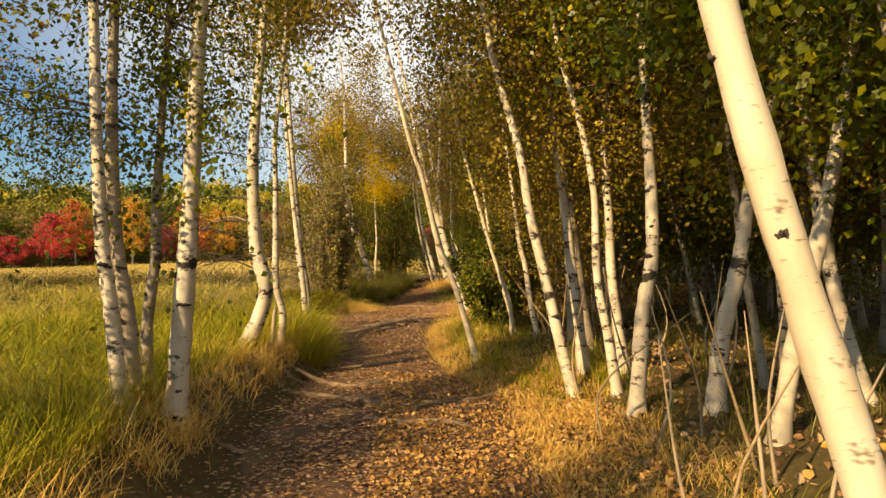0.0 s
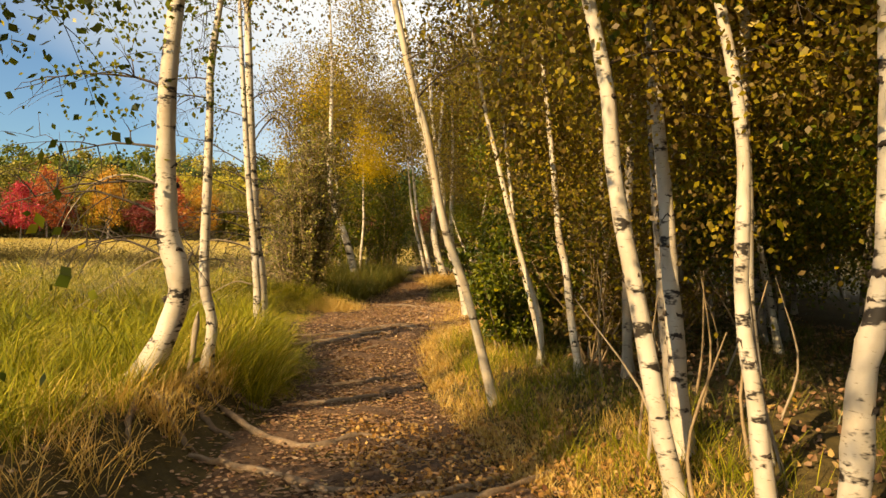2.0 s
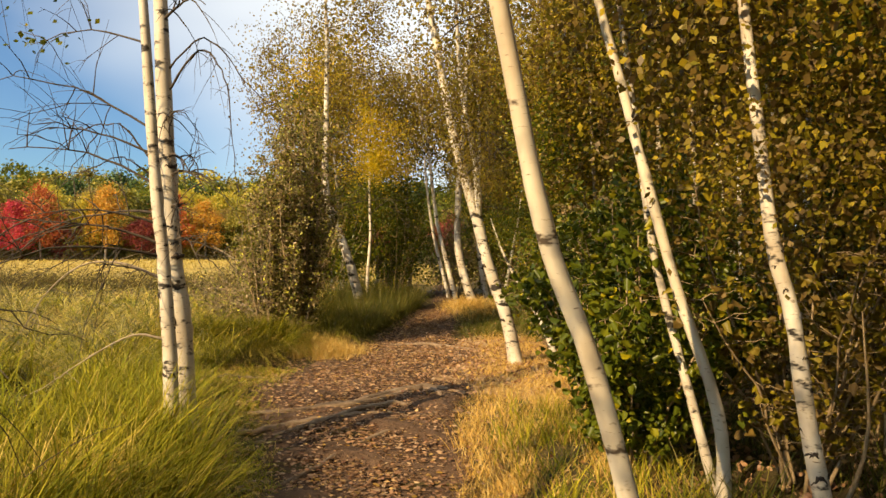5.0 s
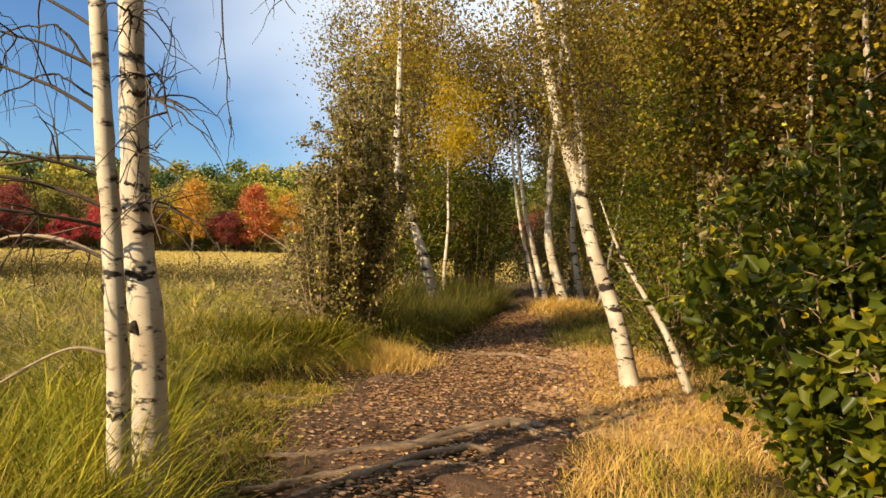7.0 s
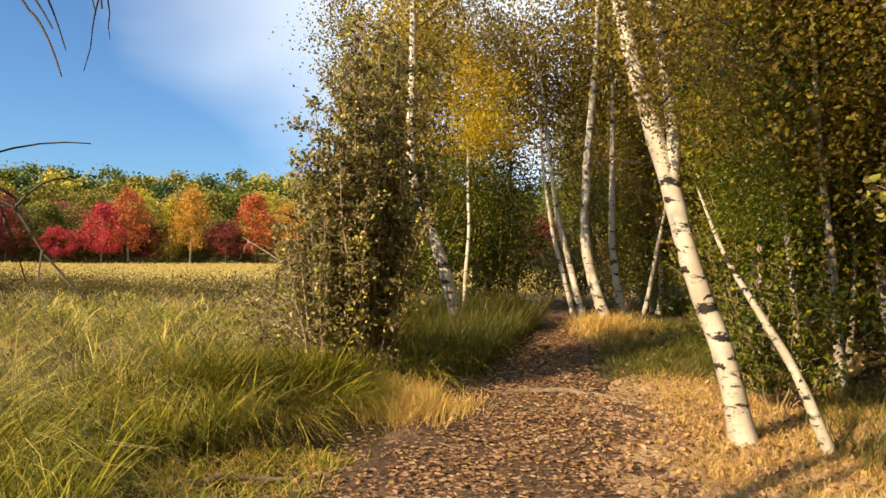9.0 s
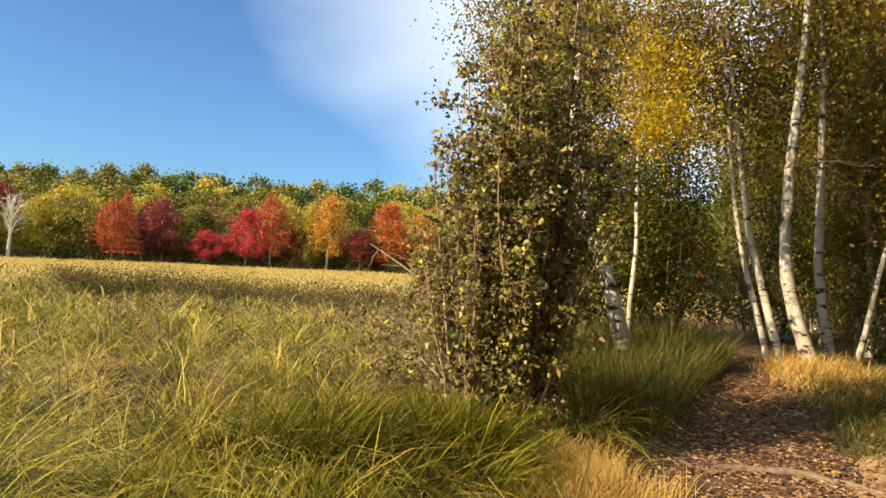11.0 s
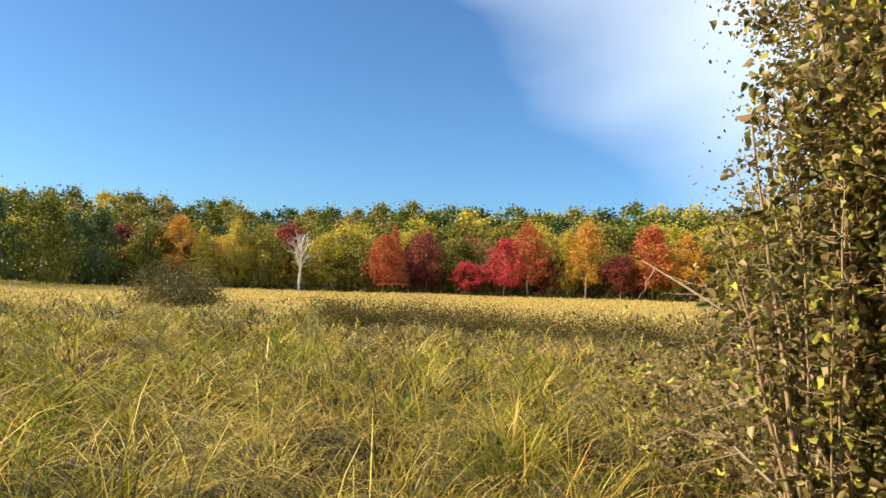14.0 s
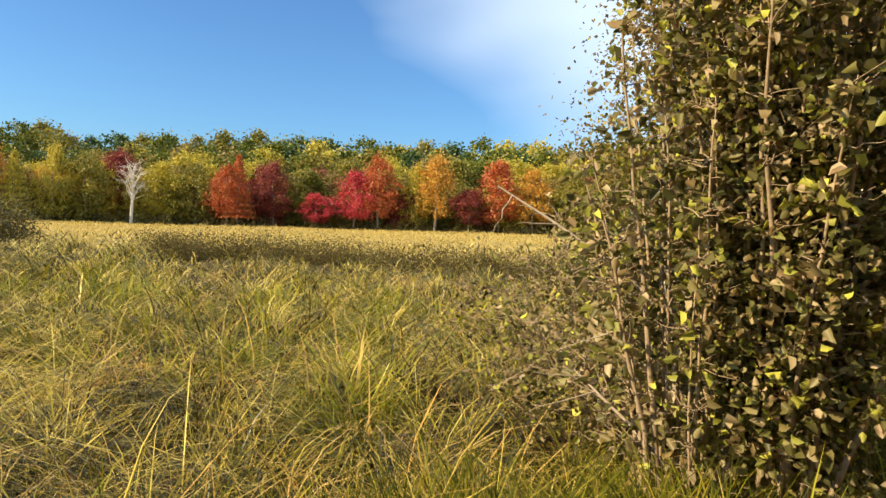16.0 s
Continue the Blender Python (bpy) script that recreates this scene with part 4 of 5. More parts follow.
tree("stout white birch behind the alder bush, turning gold", 0.10, [(-1.93, 23.0, 0), (-2.01, 23.0, 0.72), (-2.26, 22.96, 1.54), (-2.53, 22.92, 2.21), (-2.74, 22.89, 2.96), (-2.77, 22.89, 4.44)], 8.5, BARK, crown_at=((GO, 4.0, 0.7, 1.0, 0.5), (B, 5.4, 1.0, 0.25, 0.3), (B, 6.9, 1.1, 0.7, 0), (SP, 4.4, 1.0, -0.4, 0.3)), limbs=6, group="birch clump by the path end")
tree("thin golden birch sapling", 0.042, [(-2.15, 25.0, 0), (-2.17, 24.96, 1.02), (-2.13, 24.97, 1.98), (-2.17, 24.96, 2.80)], 6.0, BARK, crown_at=((GO, 4.0, 0.7, 0.2, -0.2), (B, 5.2, 0.8, 0.4, 0), (GR, 3.0, 0.8, 0, 0.6)), limbs=3, group="birch clump by the path end")

for k, (xx, yy) in enumerate(((-4.5, 26.5), (-3.7, 27.6), (-3.1, 26.2), (-2.6, 28.6), (-4.1, 29.6), (-1.7, 29.2), (1.6, 28.6), (0.4, 31.5))):
    tree("leafy birch closing the view behind the bush", 0.06, [(xx, yy, 0), (xx + 0.05, yy, 1.2), (xx - 0.1, yy, 2.8)], 7.6, BARK, crown_at=((GR, 1.7, 1.0, 0, 0), (GR if k % 2 else B, 3.2, 1.1, 0, 0), (B, 4.9, 1.15, 0, 0), (GO if k == 2 else B, 6.4, 1.0, 0, 0)), limbs=2, group="trees of the wood")

# the wood behind, from the path's right bank to well out of sight
for k in range(230):
    yy = rng.uniform(1.0, 46.0)
    xx = 2.6 + 14 * rng.random() ** 1.4 + (1.4 if 9 < yy < 20 else 0.0)
    if yy > 27:
        xx = rng.uniform(-2.2, 14)
    if abs(xx - float(path_x(yy))) < 1.9 or (xx < 4.4 and 4.5 < yy < 13):
        continue
    lean = rng.normal(-0.06, 0.09)
    # most trunks here carry the shade of the wood in a greyer bark
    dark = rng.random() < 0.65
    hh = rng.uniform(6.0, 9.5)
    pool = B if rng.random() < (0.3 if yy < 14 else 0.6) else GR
    tree("slim birch deep in the wood, its bark greyed for shade" if dark else "thin pale birch deep in the wood", rng.uniform(0.03, 0.075), [(xx, yy, 0), (xx + lean * 1.2, yy + rng.normal(0, 0.08), 1.2), (xx + lean * 2.6 + rng.normal(0, 0.1), yy, 2.8)], hh, BARK_GREY_SHADE if dark else BARK, crown_at=((pool, rng.uniform(2.9, 3.6) if yy < 14 else rng.uniform(1.6, 3.2), rng.uniform(0.8, 1.2), 0.3, 0.2), (pool, hh * 0.6, rng.uniform(1.0, 1.4), 0, 0), (B, hh * 0.85, rng.uniform(1.2, 1.6) if yy > 12 else rng.uniform(0.8, 1.2), 0, 0)), limbs=2, group="trees of the wood")


# ---- bushes ----
def bush(label, x, y, height, spread, leaves, size, material, stems=18, stem_r=0.012, lean=(0, 0), hang=0.3, low=0.15, group="", stem_mat=None, twiggy=2):
    """Upright stems fanning from one foot, clothed in single leaves on side twigs."""
    z0 = float(ground_z(x, y))
    thing = new("bush")
    thing.location = (x, y, z0)
    tagged(thing, label, "bush", group)
    places, tw = [], []
    for k in range(stems):
        a, out = rng.uniform(0, 2 * np.pi), spread * math.sqrt(rng.random())
        h = height * (1 - 0.45 * (out / spread) ** 2) * rng.uniform(0.75, 1.08)
        s = np.linspace(0, 1, 11)
        line = np.stack([0.12 * math.cos(a) + lean[0] * s**1.4 + out * math.cos(a) * s**1.2, 0.12 * math.sin(a) + lean[1] * s**1.4 + out * math.sin(a) * s**1.2, h * s - 0.03], 1)
        line[:, :2] += np.cumsum(rng.normal(0, 0.022 * spread, (11, 2)), 0)
        tube("stem", line, stem_r * rng.uniform(0.6, 1.4) * (1 - 0.8 * s) + 0.0015, stem_mat or STEM, thing, 6, 0.05)
        for i in range(2, 11):
            for turn in range(twiggy):
                d = rng.standard_normal(3)
                d[2] = abs(d[2]) * 0.5
                d /= np.linalg.norm(d)
                ln = rng.uniform(0.15, 0.42) * min(1.0, spread)
                t = np.linspace(0, 1, 5)
                tl = line[i] + d * (t * ln)[:, None] + rng.normal(0, 0.01, (5, 3))
                tw.append(tube_arrays(tl, 0.003 * (1 - 0.7 * t) + 0.0008, 3, 0.0))
                if turn < 2 and line[i, 2] > low * height * rng.uniform(0.5, 1.6):
                    m = max(2, int(leaves / (stems * 18)))
                    places.append(line[i] + d * (rng.random((m, 1)) ** 0.7 * ln) + rng.normal(0, 0.045, (m, 3)))
    v, q = join_arrays(tw)
    tagged(part("brushwood", mesh_np("brushwood", v, q, stem_mat or STEM), None, thing), kind="stuff")
    v, q = leaf_arrays(np.vstack(places), size, 0.55, hang, 0.33, 0.34)
    part("foliage", mesh_np("foliage", v, q, material), None, thing)
    return thing


bush("tall alder bush with drying dark green leaves", -2.38, 19.68, 4.2, 0.62, 21000, 0.042, LF_BUSH, 40, 0.013, low=0.06, twiggy=5)
alder_low = bush("alder bush spreading bare pale stems over the grass", -2.74, 19.47, 2.8, 0.42, 5500, 0.043, LF_BUSH, 30, 0.011, (-0.1, 0.1), low=0.2, twiggy=5)
bare_limb(alder_low, (-2.72, 19.48, 0.75), [(-0.25, 0.02, 0.35), (-0.6, -0.02, 0.6), (-0.98, -0.08, 0.82)], 0.016)
bare_limb(alder_low, (-2.72, 19.47, 0.02), [(-0.06, 0.0, 0.5), (-0.16, 0.04, 1.15), (-0.3, 0.08, 1.9)], 0.022)
bare_limb(alder_low, (-2.74, 19.46, 0.35), [(-0.25, 0.0, 0.16), (-0.55, 0.05, 0.36)], 0.015)
bush("low scrubby thicket at the meadow edge", -3.75, 21.2, 1.4, 1.0, 7500, 0.036, LF_BUSH, 34, 0.008, twiggy=5)
bush("low scrubby thicket at the meadow edge", -3.25, 20.3, 1.1, 0.7, 4800, 0.038, LF_BUSH, 26, 0.008, twiggy=4)
bush("tall grey-green bush behind the alder", -2.95, 22.3, 3.3, 0.7, 2800, 0.06, LF_BUSH, 16, 0.014)
for x, y, h, sp, n, lab, mt in (
    (1.85, 13.3, 1.7, 0.65, 5200, "leafy green bush leaning into the path", LF_GREEN),
    (2.1, 14.3, 2.1, 0.8, 6500, "dense green bush with yellow top leaves", LF_GREEN),
    (2.15, 15.3, 2.6, 0.85, 7000, "dense shaded bush at the wood edge", LF_GREEN),
    (2.5, 16.9, 2.6, 0.9, 5200, "dense shaded bush at the wood edge", LF_BUSH),
    (2.9, 13.2, 2.8, 1.0, 2600, "yellow-green bush under the birches", LF_BIRCH),
    (4.2, 14.6, 2.8, 1.2, 2400, "yellow-green bush under the birches", LF_BIRCH),
    (1.9, 20.2, 1.6, 0.8, 1800, "green bush beside the stout birch", LF_GREEN),
    (2.2, 23.0, 2.4, 1.0, 2200, "green bush at the back of the clearing", LF_GREEN),
    (2.4, 27.5, 2.6, 1.2, 2200, "yellow-green bush under the birches", LF_BIRCH),
    (0.9, 29.5, 2.6, 1.2, 2000, "dark bush closing the end of the path", LF_BUSH),
    (-1.9, 27.5, 2.8, 1.1, 2400, "green bush under the golden birch", LF_GREEN),
    (-0.3, 31.0, 2.6, 1.2, 2600, "dark bush closing the end of the path", LF_BUSH),
    (-2.6, 30.0, 3.0, 1.4, 2600, "green bush under the golden birch", LF_GREEN),
    (1.9, 32.5, 3.0, 1.4, 2400, "yellow-green bush under the birches", LF_BIRCH),
    (-3.4, 25.5, 2.8, 1.2, 2400, "green bush under the golden birch", LF_GREEN),
    (-1.0, 33.0, 3.0, 1.3, 2200, "dark bush closing the end of the path", LF_BUSH),
):
    bush(lab, x, y, h, sp, n, 0.056, mt, 16, 0.011, group="bushes of the wood edge")


# ---- far trees across the meadow ----
def far_crown(kind):
    """Unit crowns (one metre high, half a metre in radius) of leaf sprays."""
    n = 6000
    if kind == "cone":
        h = rng.random(n) ** 1.25
        tier = np.floor(h * 11) / 11 + 0.02 * rng.standard_normal(n)
        a, rr = rng.uniform(0, 2 * np.pi, n), (1 - tier) ** 0.8 * 0.5 * np.sqrt(rng.random(n)) * rng.choice([0.75, 1.0, 1.15], n)
        p = np.stack([rr * np.cos(a), rr * np.sin(a), np.clip(tier, 0, 1) - 0.10 * rr], 1)
    else:
        # ascending sprays along limbs, fuller low down, with ragged tips and gaps
        m, per = (120, 50) if kind == "oval" else (100, 60)
        t = rng.random(m) ** (0.9 if kind == "oval" else 0.8)
        wide = np.sin(np.pi * np.clip(0.12 + 0.86 * t, 0, 1) ** (0.8 if kind == "oval" else 1.1)) ** 0.75
        a, rr = rng.uniform(0, 2 * np.pi, m), 0.44 * wide * np.sqrt(rng.random(m)) * rng.uniform(0.75, 1.2, m)
        c = np.stack([rr * np.cos(a), rr * np.sin(a), 0.06 + 0.86 * t], 1)
        w = rng.uniform(0.03, 0.075, (m, 1, 1))
        p = (c[:, None] + rng.standard_normal((m, per, 3)) * w * np.array([1, 1, 0.85])).reshape(-1, 3)
        p[:, 2] = np.abs(p[:, 2])
    v, q = small_leaf_arrays(p, 0.03, 0.4, 0.15, 0.42)
    return mesh_np("crown", v, q, None)


FAR_SHAPES = {"cone": [far_crown("cone") for _ in range(2)], "oval": [far_crown("oval") for _ in range(5)], "round": [far_crown("round") for _ in range(4)]}
for pool in FAR_SHAPES.values():
    for me in pool:
        me.materials.append(FAR_COLOURS["green"])
FAR_TRUNK = mesh_np("trunk", *tube_arrays(spline([(0, 0, -0.02), (0.01, 0, 0.3), (-0.012, 0.01, 0.6), (0, 0, 0.86)], 9), np.linspace(0.016, 0.004, 9), 6, 0.08), BARK_GREY_SHADE)


def far_place(bearing, dist):
    b = radians(bearing)
    return -2.0 - dist * math.sin(b), 16.1 + dist * math.cos(b)


def far_tree(bearing, dist, height, width, colour, shape, label, lift=0.06, group="autumn trees across the meadow"):
    x, y = far_place(bearing, dist)
    thing = new("tree")
    thing.location = (x, y, float(ground_z(x, y)) - 0.05)
    thing.rotation_euler = (rng.normal(0, 0.03), rng.normal(0, 0.03), rng.uniform(0, 6.3))
    tagged(thing, label, "tree", group)
    t = part("trunk", FAR_TRUNK, None, thing)
    t.scale = (height, height, height)
    pool = FAR_SHAPES[shape]
    c = part("crown", pool[int(rng.integers(len(pool)))], None, thing)
    c.location, c.scale = (0, 0, height * lift), (width, width, height * (1 - lift))
    c.material_slots[0].link, c.material_slots[0].material = "OBJECT", FAR_COLOURS[colour]
    return thing


LAB = {"crimson": "crimson maple glowing at the edge of the meadow", "russet": "russet-orange maple at the meadow edge", "maroon": "dark maroon maple at the meadow edge", "orange": "orange-leaved tree at the meadow edge", "yellow": "yellow-leaved tree at the meadow edge", "olive": "olive-green tree turning in autumn", "green": "green broadleaf tree on the hill", "pine": "dark green pine above the other trees", "brown": "tree with sparse brown leaves"}
# the ones that stand out: bearing to the left, distance, height, width, colour, shape
for b, d, h, w, col, sh in (
    (48.2, 62, 5.4, 3.0, "russet", "oval"), (47.3, 62, 6.4, 2.3, "russet", "cone"), (44.6, 63, 6.0, 3.2, "maroon", "oval"), (41.3, 62, 3.3, 2.9, "crimson", "round"),
    (38.2, 62, 5.4, 3.7, "crimson", "oval"), (36.2, 62.5, 7.0, 3.6, "russet", "oval"), (33.3, 63, 6.4, 2.6, "yellow", "oval"), (31.6, 62, 7.3, 3.4, "orange", "oval"),
    (28.8, 62, 4.0, 3.4, "maroon", "round"), (26.4, 63, 6.7, 4.2, "russet", "oval"), (23.6, 63, 6.2, 4.0, "orange", "oval"), (20.5, 63, 6.0, 4.0, "olive", "oval"), (17.5, 63, 6.5, 4.2, "brown", "oval"),
    (50.6, 64, 5.6, 4.2, "olive", "oval"), (53.2, 64, 5.4, 3.8, "yellow", "oval"), (58.0, 63, 6.0, 3.6, "olive", "round"), (60.3, 63, 6.3, 2.8, "yellow", "oval"), (62.6, 62, 5.6, 2.6, "yellow", "cone"),
    (64.4, 63, 6.3, 3.4, "orange", "oval"), (66.6, 63, 5.8, 3.2, "green", "oval"), (70.0, 62, 6.5, 3.2, "pine", "oval"), (71.8, 61, 6.2, 3.6, "pine", "round"), (68.4, 66, 5.5, 3.8, "maroon", "oval"), (56.0, 66, 6.4, 4.4, "maroon", "oval"),
    (73.5, 58, 6.5, 4.4, "green", "oval"), (77.0, 56, 7.0, 4.6, "pine", "oval"), (81.0, 54, 7.2, 5.0, "green", "oval"), (85.0, 53, 7.0, 5.0, "pine", "oval"), (90.0, 52, 7.2, 5.0, "green", "oval"), (96.0, 50, 7.2, 5.0, "olive", "oval"), (103.0, 50, 7.2, 5.0, "green", "oval"),
):
    far_tree(b, d, h, w * 1.25, col, sh, LAB[col], 0.17 if col in ("crimson", "russet", "maroon", "orange") else 0.03)
fill_cols = ("olive", "brown", "green", "brown", "olive", "green", "maroon", "yellow")
for row, (dist, hmin, hmax) in enumerate(((66.0, 4.4, 6.0), (70, 5.4, 7.2), (76, 5.8, 7.8))):
    step = (2.1, 2.2, 2.1)[row]
    b = -14.0
    while b < 128:
        if row < 2:
            col = ("yellow", "brown", "olive", "yellow", "orange", "brown")[int(rng.integers(6))] if 50 < b < 69 else fill_cols[int(rng.integers(8))]
        else:
            col = ("green", "olive", "green", "green", "olive", "yellow", "green")[int(rng.integers(7))]
        sh = "cone" if col == "pine" and rng.random() < 0.2 else ("oval", "round")[int(rng.integers(2))]
        h = (rng.uniform(hmin, hmax) - float(np.interp(b, [30, 45, 58], [-0.4, 0.3, 1.2])) * (row > 0)) * (1.12 if col == "pine" and sh == "cone" else 1.0)
        far_tree(b + rng.uniform(-1, 1), dist + rng.uniform(-2, 2), h, (0.5 if sh == "cone" else rng.uniform(0.85, 1.2)) * h, col, sh, LAB[col], 0.0, "woodland beyond the meadow")
        b += step * rng.uniform(0.75, 1.25)

# the woods on the rise behind them, too far to tell tree from tree
wood_cols = ("green", "olive", "yellow", "pine", "brown")
wood_v, wood_m = [], []
for dist in (81, 87, 95):
    b = -14.0
    while b < 128:
        h, (x, y) = rng.uniform(6.2, 8.4) - float(np.interp(b, [30, 45, 58], [-0.4, 0.3, 1.2])), far_place(b, dist + rng.uniform(-2, 2))
        me = FAR_SHAPES[("oval", "round")[int(rng.integers(2))]][int(rng.integers(4))]
        co = np.empty(len(me.vertices) * 3, np.float32)
        me.vertices.foreach_get("co", co)
        kite = co.reshape(-1, 4, 3)[:: 3].copy()
        kite = kite.mean(1, keepdims=True) + 1.5 * (kite - kite.mean(1, keepdims=True))
        wood_v.append((kite * np.array([0.95 * h, 0.95 * h, h]) + np.array([x, y, float(ground_z(x, y))])).reshape(-1, 3))
        wood_m.append(np.full(len(kite), int(rng.choice(5, p=(0.48, 0.24, 0.12, 0.10, 0.06))), np.int32))
        b += 1.7 * rng.uniform(0.75, 1.25)
wood_v = np.vstack(wood_v)
wood_mesh = mesh_np("far_woods", wood_v, np.arange(len(wood_v)).reshape(-1, 4))
for col in wood_cols:
    wood_mesh.materials.append(FAR_COLOURS[col])
wood_mesh.polygons.foreach_set("material_index", np.concatenate(wood_m))
tagged(part("far_woods", wood_mesh, None), "green and yellowing woods on the low hill beyond the meadow", "woods", "", "stuff")

b = 8.0
while b < 74:
    col = (("yellow", "brown", "olive", "orange", "brown", "yellow", "olive") if 49 < b < 68 else ("olive", "brown", "green", "olive", "maroon", "pine", "brown"))[int(rng.integers(7))]
    h = rng.uniform(2.0, 4.4)
    far_tree(b, 64.2 + rng.uniform(-0.6, 0.6), h, h * rng.uniform(0.8, 1.1), col, "round", LAB[col], 0.0, "woodland beyond the meadow")
    b += rng.uniform(1.0, 2.0)

# the bare pale tree at the meadow's edge
bx, by = far_place(55.0, 61)
bare = new("bare_tree")
bare.location = (bx, by, float(ground_z(bx, by)))
tagged(bare, "small leafless tree with pale grey branches", "tree")
tube("trunk", spline([(0, 0, -0.05), (0.05, 0, 1.2), (0.0, 0.05, 2.6), (0.1, 0, 4.6)], 12), np.linspace(0.15, 0.03, 12), PALEWOOD, bare, 7)
for k in range(16):
    a = k * 2.4
    v, q = twig_arrays((0.02, 0, 1.5 + 0.17 * k), (math.cos(a), math.sin(a), 1.9), 2.1 - 0.06 * k, 0.042, 0.0, 6)
    part("limb", mesh_np("limb", v, q, PALEWOOD), None, bare)


def low_shrubs(name, label, centres, size, height, leaf, material, per=420, kind="stuff"):
    p = []
    for x, y in centres:
        d = rng.standard_normal((per, 3))
        d /= np.linalg.norm(d, axis=1)[:, None]
        c = d * (rng.random((per, 1)) ** 0.4) * np.array([size, size, height]) * (1 + 0.25 * np.sin(5 * d[:, :1] + rng.random() * 6))
        c[:, 2] = np.abs(c[:, 2])
        p.append(c + np.array([x, y, float(ground_z(x, y)) + 0.02]))
    v, q = leaf_arrays(np.vstack(p), leaf, 0.4, 0.1, 0.36)
    return tagged(part(name, mesh_np(name, v, q, material), None), label, "shrub", "", kind)


rb = far_place(64.3, 28)
low_shrubs("round_bush", "round dark green bush alone in the dry meadow", [(rb[0] + 0.7 * math.cos(k * 1.1), rb[1] + 0.9 * math.sin(k * 1.7)) for k in range(9)], 1.15, 1.6, 0.06, LF_DULL, 1500, "")
low_shrubs("low_scrub", "band of low brown scrub crossing the meadow", [(x + rng.normal(0, 0.35), y + rng.normal(0, 0.4)) for x, y in (far_place(b, 19.0 + 0.05 * (b - 20) + rng.normal(0, 0.4)) for b in np.linspace(14, 54, 84))], 0.75, 0.82, 0.034, LF_BROWN, 1000)
low_shrubs("edge_scrub", "grey-green scrub along the foot of the far trees", [far_place(b, 62.5 + rng.normal(0, 0.6)) for b in np.linspace(2, 72, 70)], 1.1, 1.0, 0.14, LF_DULL, 150)
low_shrubs("edge_scrub", "dark undergrowth beneath the far trees", [far_place(b, 66 + rng.normal(0, 1.2)) for b in np.linspace(-8, 120, 120)], 1.6, 1.8, 0.22, FAR_COLOURS["pine"], 150)


# ---- grass ----
def polar(n, x0, y0, r0, r1, power, b0, b1):
    r, b = r0 + (r1 - r0) * rng.random(n) ** power, np.radians(rng.uniform(b0, b1, n))
    return x0 - r * np.sin(b), y0 + r * np.cos(b), r


def clear_of_path(x, y, gap=0.0):
    return np.abs(x - path_x(y)) > path_w(y) + gap


def tufts(n, per, x, y, spread):
    i = rng.integers(0, len(x), n)
    return np.repeat(x[i], per) + rng.normal(0, spread, n * per), np.repeat(y[i], per) + rng.normal(0, spread, n * per)


def tussocks(n, per, centre, r0, r1, power, b0, b1, gap, mound=0.10, sway=2.0):
    """Blades that fall outwards from many tussock centres, the nearer ones closer set."""
    x, y, r = polar(n, *centre, r0, r1, power, b0, b1)
    k = clear_of_path(x, y, gap) & (x < path_x(y)) & (np.hypot(x + 2.2, y - 19.6) > 0.5)
    x, y, r = x[k], y[k], r[k]
    m = len(x)
    a, s = rng.uniform(0, 2 * np.pi, (m, per)), rng.random((m, per)) ** 0.6
    side = rng.uniform(0, 2 * np.pi, (m, 1))
    wide = (mound + 0.012 * r)[:, None] * rng.uniform(0.7, 1.5, (m, 1))
    size = np.repeat(rng.uniform(0.65, 1.35, m), per)
    turn = np.arctan2(np.sin(a) + sway * np.sin(side), np.cos(a) + sway * np.cos(side))
    return (x[:, None] + wide * s * np.cos(a)).ravel(), (y[:, None] + wide * s * np.sin(a)).ravel(), np.repeat(r, per), turn.ravel(), size


# matted meadow grass around the last part of the walk
x, y, r, turn, size = tussocks(760, 170, (-2.1, 16.2), 1.0, 24, 1.15, -8, 125, 0.55, 0.12, 1.6)
grass("meadow_grass", "long matted yellow-green meadow grass lying over", G_MEADOW, x, y, 0.80 * size, 0.0042 + 0.0006 * r, 2.0, None, 0.7, turn, 0.75)
x, y, r, turn, size = tussocks(130, 130, (-2.1, 16.2), 1.0, 12, 1.05, -8, 125, 0.5, 0.12, 1.4)
grass("meadow_grass", "bright green tussocks among the yellow grass", G_GREEN, x, y, 0.78 * size, 0.006 + 0.0007 * r, 1.6, None, 0.6, turn, 0.7)
x, y, r, turn, size = tussocks(1250, 56, (-0.2, 6.0), 0.8, 24, 1.2, 0, 120, 0.8)
k = np.hypot(x + 2.1, y - 16.2) > 5
x, y, r, turn, size = x[k], y[k], r[k], turn[k], size[k]
grass("meadow_grass", "long green and straw-coloured meadow grass", G_GREEN, x, y, 0.52 * size, 0.006 + 0.0008 * r, 1.5, None, 0.4, turn, 0.5)
x, y, r = polar(80000, -2.1, 16.2, 21, 64, 0.8, -4, 115)
grass("meadow_grass", "far sunlit straw-yellow grass of the open meadow", G_FAR, x, y, 0.42, 0.016 + 0.0005 * r, 1.9, None, 0.8, None, 0.7)
x, y, r = polar(12000, -1.0, 10.0, 6, 40, 1.0, 5, 110)
k = (x < -2.5) & (np.hypot(x + 2.1, y - 16.2) > 7)
grass("meadow_grass", "ochre and green grass of the meadow beside the birches", G_MEADOW, x[k], y[k], 0.5, 0.012 + 0.001 * r[k], 1.2, None, 0.8, None, 0.6)
x, y = tufts(420, 40, rng.uniform(-6.5, -2.2, 900), rng.uniform(9.0, 17.5, 900), 0.14)
k = clear_of_path(x, y, 0.7)
grass("meadow_grass", "tangled green grass beyond the birches", G_GREEN, x[k], y[k], 0.5, 0.013, 1.1, None)
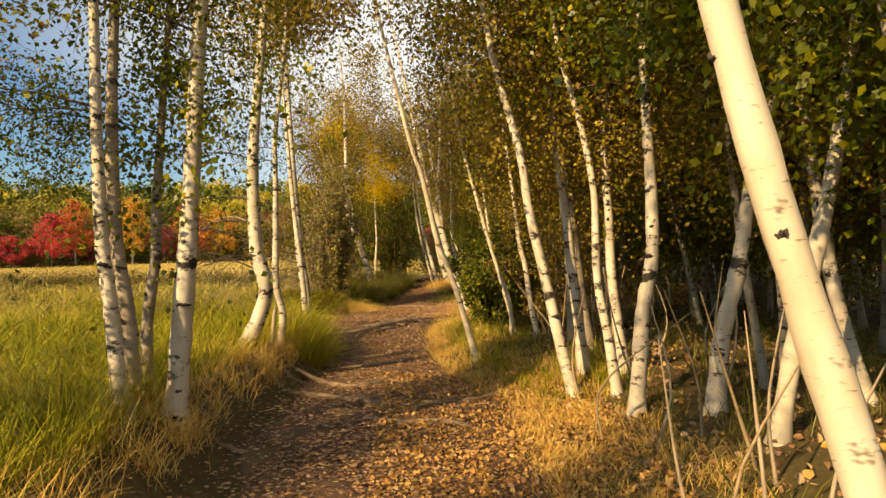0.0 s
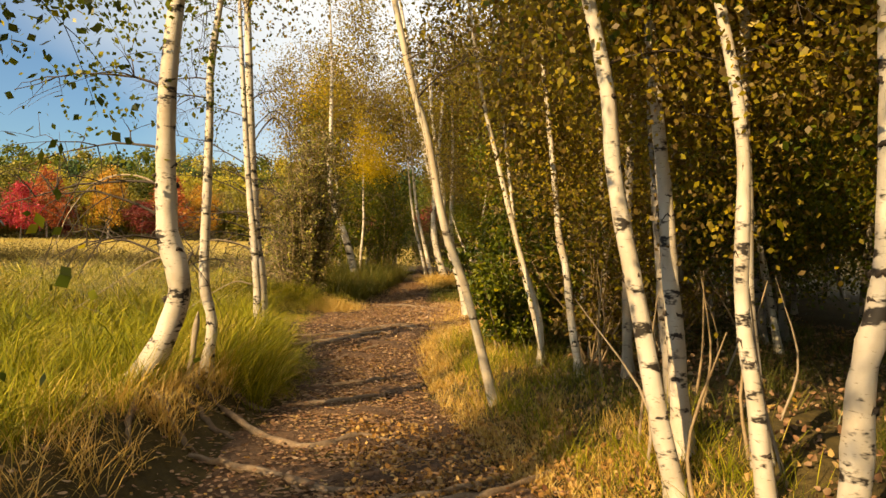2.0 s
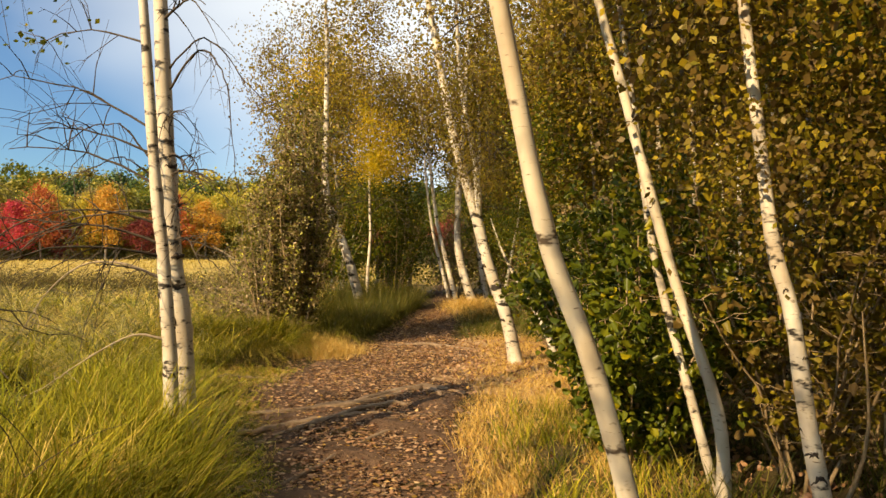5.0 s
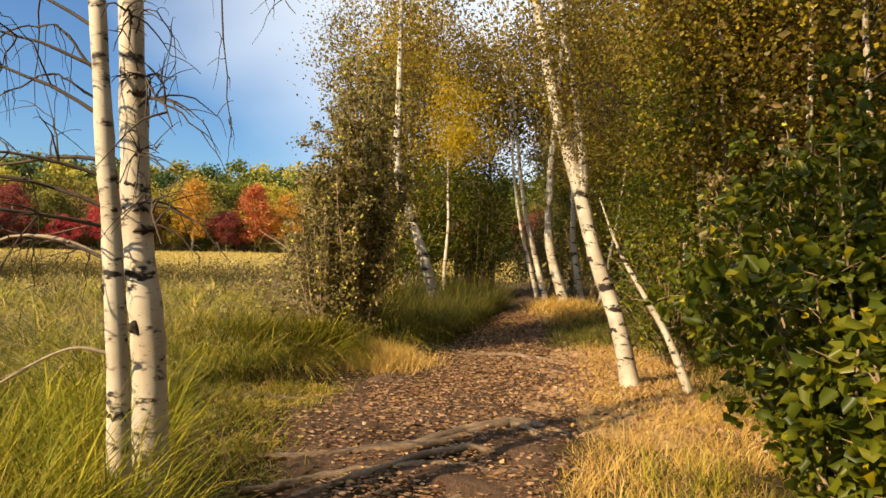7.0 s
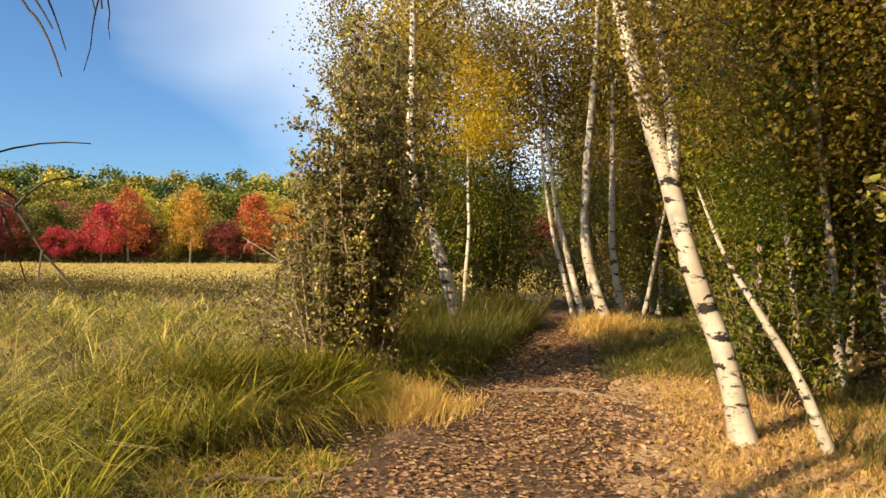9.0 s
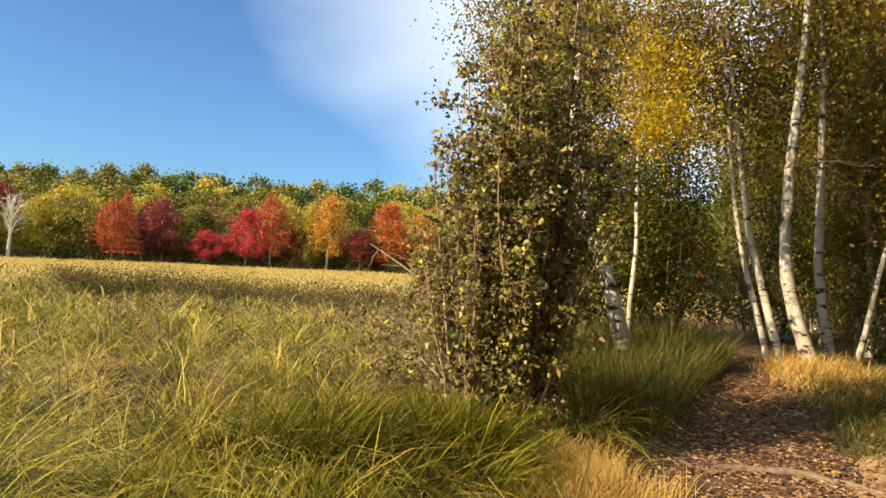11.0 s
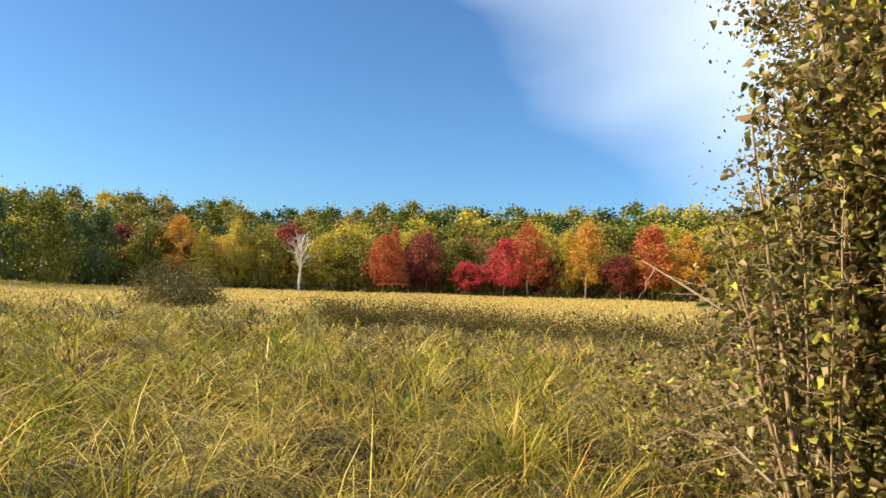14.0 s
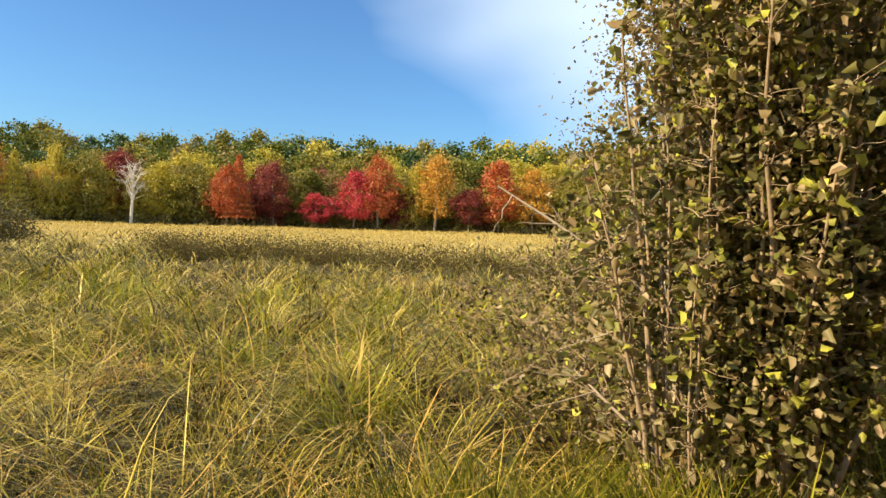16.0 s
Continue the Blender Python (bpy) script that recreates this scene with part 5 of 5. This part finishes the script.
# short thatch that also paints the dark gaps between the long blades
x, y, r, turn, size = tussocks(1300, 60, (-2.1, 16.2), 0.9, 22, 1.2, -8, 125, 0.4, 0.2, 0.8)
grass("dead_thatch", "dead brown grass under the blades, dark for the shaded gaps", G_THATCH, x, y, 0.30 * size, 0.009 + 0.0012 * r, 1.8, None, 1.0, turn, 0.8)
# dry pale stalks bent over in the meadow
x, y, r, turn, size = tussocks(900, 14, (-2.1, 16.2), 1.2, 16, 1.1, -8, 120, 0.6)
grass("dry_stalks", "dry pale stalks bent over the green grass", G_STRAW, x, y, 0.80 * size, 0.0040 + 0.0005 * r, 1.7, None, 0.6, turn, 0.75)


def along_path(n, y0, y1, side, o0, o1):
    y = rng.uniform(y0, y1, n)
    return path_x(y) + side * (path_w(y) * 0.92 + o0 + (o1 - o0) * rng.random(n) ** 1.5), y


x, y = tufts(240, 30, *along_path(900, 11.2, 15.6, -1, 0.08, 0.7), 0.06)
grass("verge_grass", "tall grass standing on the bank over the hollow path", G_GREEN, x, y, 0.62, 0.007, 0.8, None)
x, y = tufts(420, 26, *along_path(900, 2, 18.5, -1, 0.7, 1.7), 0.07)
grass("verge_grass", "tall green tussocks leaning along the path edge", G_GREEN, x, y, 0.48, 0.007, 0.5, None)
x, y = tufts(210, 24, *along_path(900, 2, 15.0, -1, 0.3, 0.9), 0.06)
grass("verge_grass", "straw-coloured dry grass hanging over the path edge", G_STRAW, x, y, 0.34, 0.006, 0.8, None)
x, y = tufts(700, 26, *along_path(1600, 2, 15.5, 1, 0.0, 1.1), 0.08)
grass("verge_grass", "short golden dry grass on the sunny path bank", G_STRAW, x, y, 0.17, 0.006, 0.7, None)
x, y = tufts(120, 22, *along_path(900, 8.5, 15.2, 1, 0.35, 1.4), 0.08)
grass("verge_grass", "yellow-green grass at the foot of the birches", G_GREEN, x, y, 0.30, 0.007, 0.6, None)
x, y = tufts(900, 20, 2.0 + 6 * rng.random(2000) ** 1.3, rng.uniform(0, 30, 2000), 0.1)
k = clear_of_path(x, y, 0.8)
grass("wood_grass", "green grass on the wood floor, darkened for shade", G_SHADED, x[k], y[k], 0.34, 0.008, 0.6, None)
# tall lush grass where the meadow ends, standing over the trodden ground
edge_t = rng.random(1400)
edge = np.stack([np.interp(edge_t, [0, 0.35, 0.7, 1], [-3.25, -2.9, -2.6, -2.25]), np.interp(edge_t, [0, 0.35, 0.7, 1], [17.4, 17.8, 18.4, 19.0])], 1)
x, y = tufts(330, 60, edge[:, 0] - np.abs(rng.normal(0, 0.34, 1400)), edge[:, 1] + rng.normal(0, 0.12, 1400), 0.06)
k = clear_of_path(x, y, 0.02)
grass("green_tussock", "lush green tussock of arching grass, darkened for its shaded face", G_LUSH_SHADED, x[k], y[k], 0.58, 0.009, 1.2, None)
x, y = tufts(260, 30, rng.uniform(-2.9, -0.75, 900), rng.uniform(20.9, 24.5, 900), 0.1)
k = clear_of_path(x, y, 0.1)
grass("shade_grass", "tall grass mound darkened for the shade of the bush", G_SHADED, x[k], y[k], 0.62, 0.009, 0.45, None)
x, y = tufts(160, 24, rng.normal(-1.75, 0.3, 900), rng.normal(19.0, 0.35, 900), 0.06)
grass("dry_grass", "dry tan stalks at the foot of the alder bush", G_STRAW, x, y, 0.26, 0.005, 0.5, None)
x, y = tufts(130, 26, rng.normal(0.35, 0.35, 900), rng.normal(24.4, 0.5, 900), 0.12)
grass("dry_grass", "golden tuft of dry grass at the birch clump", G_STRAW, x, y, 0.36, 0.007, 1.2, None)
x, y = tufts(1500, 18, rng.uniform(0.7, 3.0, 1500), rng.uniform(15.5, 21.5, 1500), 0.09)
grass("dry_grass", "thin short straw over the sandy clearing", G_STRAW, x, y, 0.16, 0.005, 1.0, None)
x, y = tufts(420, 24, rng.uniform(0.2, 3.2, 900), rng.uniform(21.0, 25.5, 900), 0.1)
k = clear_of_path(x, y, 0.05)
grass("shade_grass", "short dry grass on the bank, darkened for shade", G_SHADED, x[k], y[k], 0.22, 0.008, 0.9, None)

y = rng.uniform(12.0, 17.2, 900)
x = path_x(y) - path_w(y) * 0.75 - rng.random(900) * np.interp(y, [12, 14, 16.4, 17.2], [0.5, 0.9, 1.6, 0.6])
x, y = tufts(300, 26, x, y, 0.07)
grass("trampled_grass", "short trampled green and tan grass beside the path", G_GREEN, x, y, 0.17, 0.007, 1.3, None)
x, y = tufts(300, 20, x, y, 0.07)
grass("trampled_grass", "short dry trampled straw beside the path", G_STRAW, x, y, 0.15, 0.006, 1.4, None)

# ---- small wood ----
stump = tagged(new("broken_stem"), "broken dead birch stem standing in the grass", "stump")
stump.location = (-1.25, 10.75, float(ground_z(-1.25, 10.75)))
tube("stem", spline([(0, 0, -0.05), (0.02, 0.01, 0.32), (0.05, 0.02, 0.66)], 8), np.array([0.045, 0.036, 0.033, 0.032, 0.031, 0.03, 0.029, 0.006]), DEADWOOD, stump, 8, 0.1)
for k in range(26):
    yy = rng.uniform(4.5, 13.5)
    xx = rng.uniform(2.6, 4.6)
    s = tagged(new("dead_stem"), "thin dead grey stem leaning in the wood", "dead wood", "dead stems in the wood")
    s.location = (xx, yy, float(ground_z(xx, yy)))
    tube("stem", spline([(0, 0, -0.04), (rng.normal(0, 0.1), 0, 0.5), (rng.normal(0, 0.3), rng.normal(0, 0.2), 1.2)], 8), np.linspace(0.016, 0.004, 8), DEADWOOD if k % 2 else STEM, s, 5, 0.06)
fork = spline([(0.61, 18.5, 1.98), (0.61, 18.46, 2.43), (0.51, 18.42, 3.08), (0.31, 18.4, 4.08), (0.19, 18.4, 5.68)], 18) - np.array(forked.location)
tube("stem", fork, np.linspace(0.062, 0.022, 18), BARK, forked, 10, 0.035, label="second pale stem of the fork")
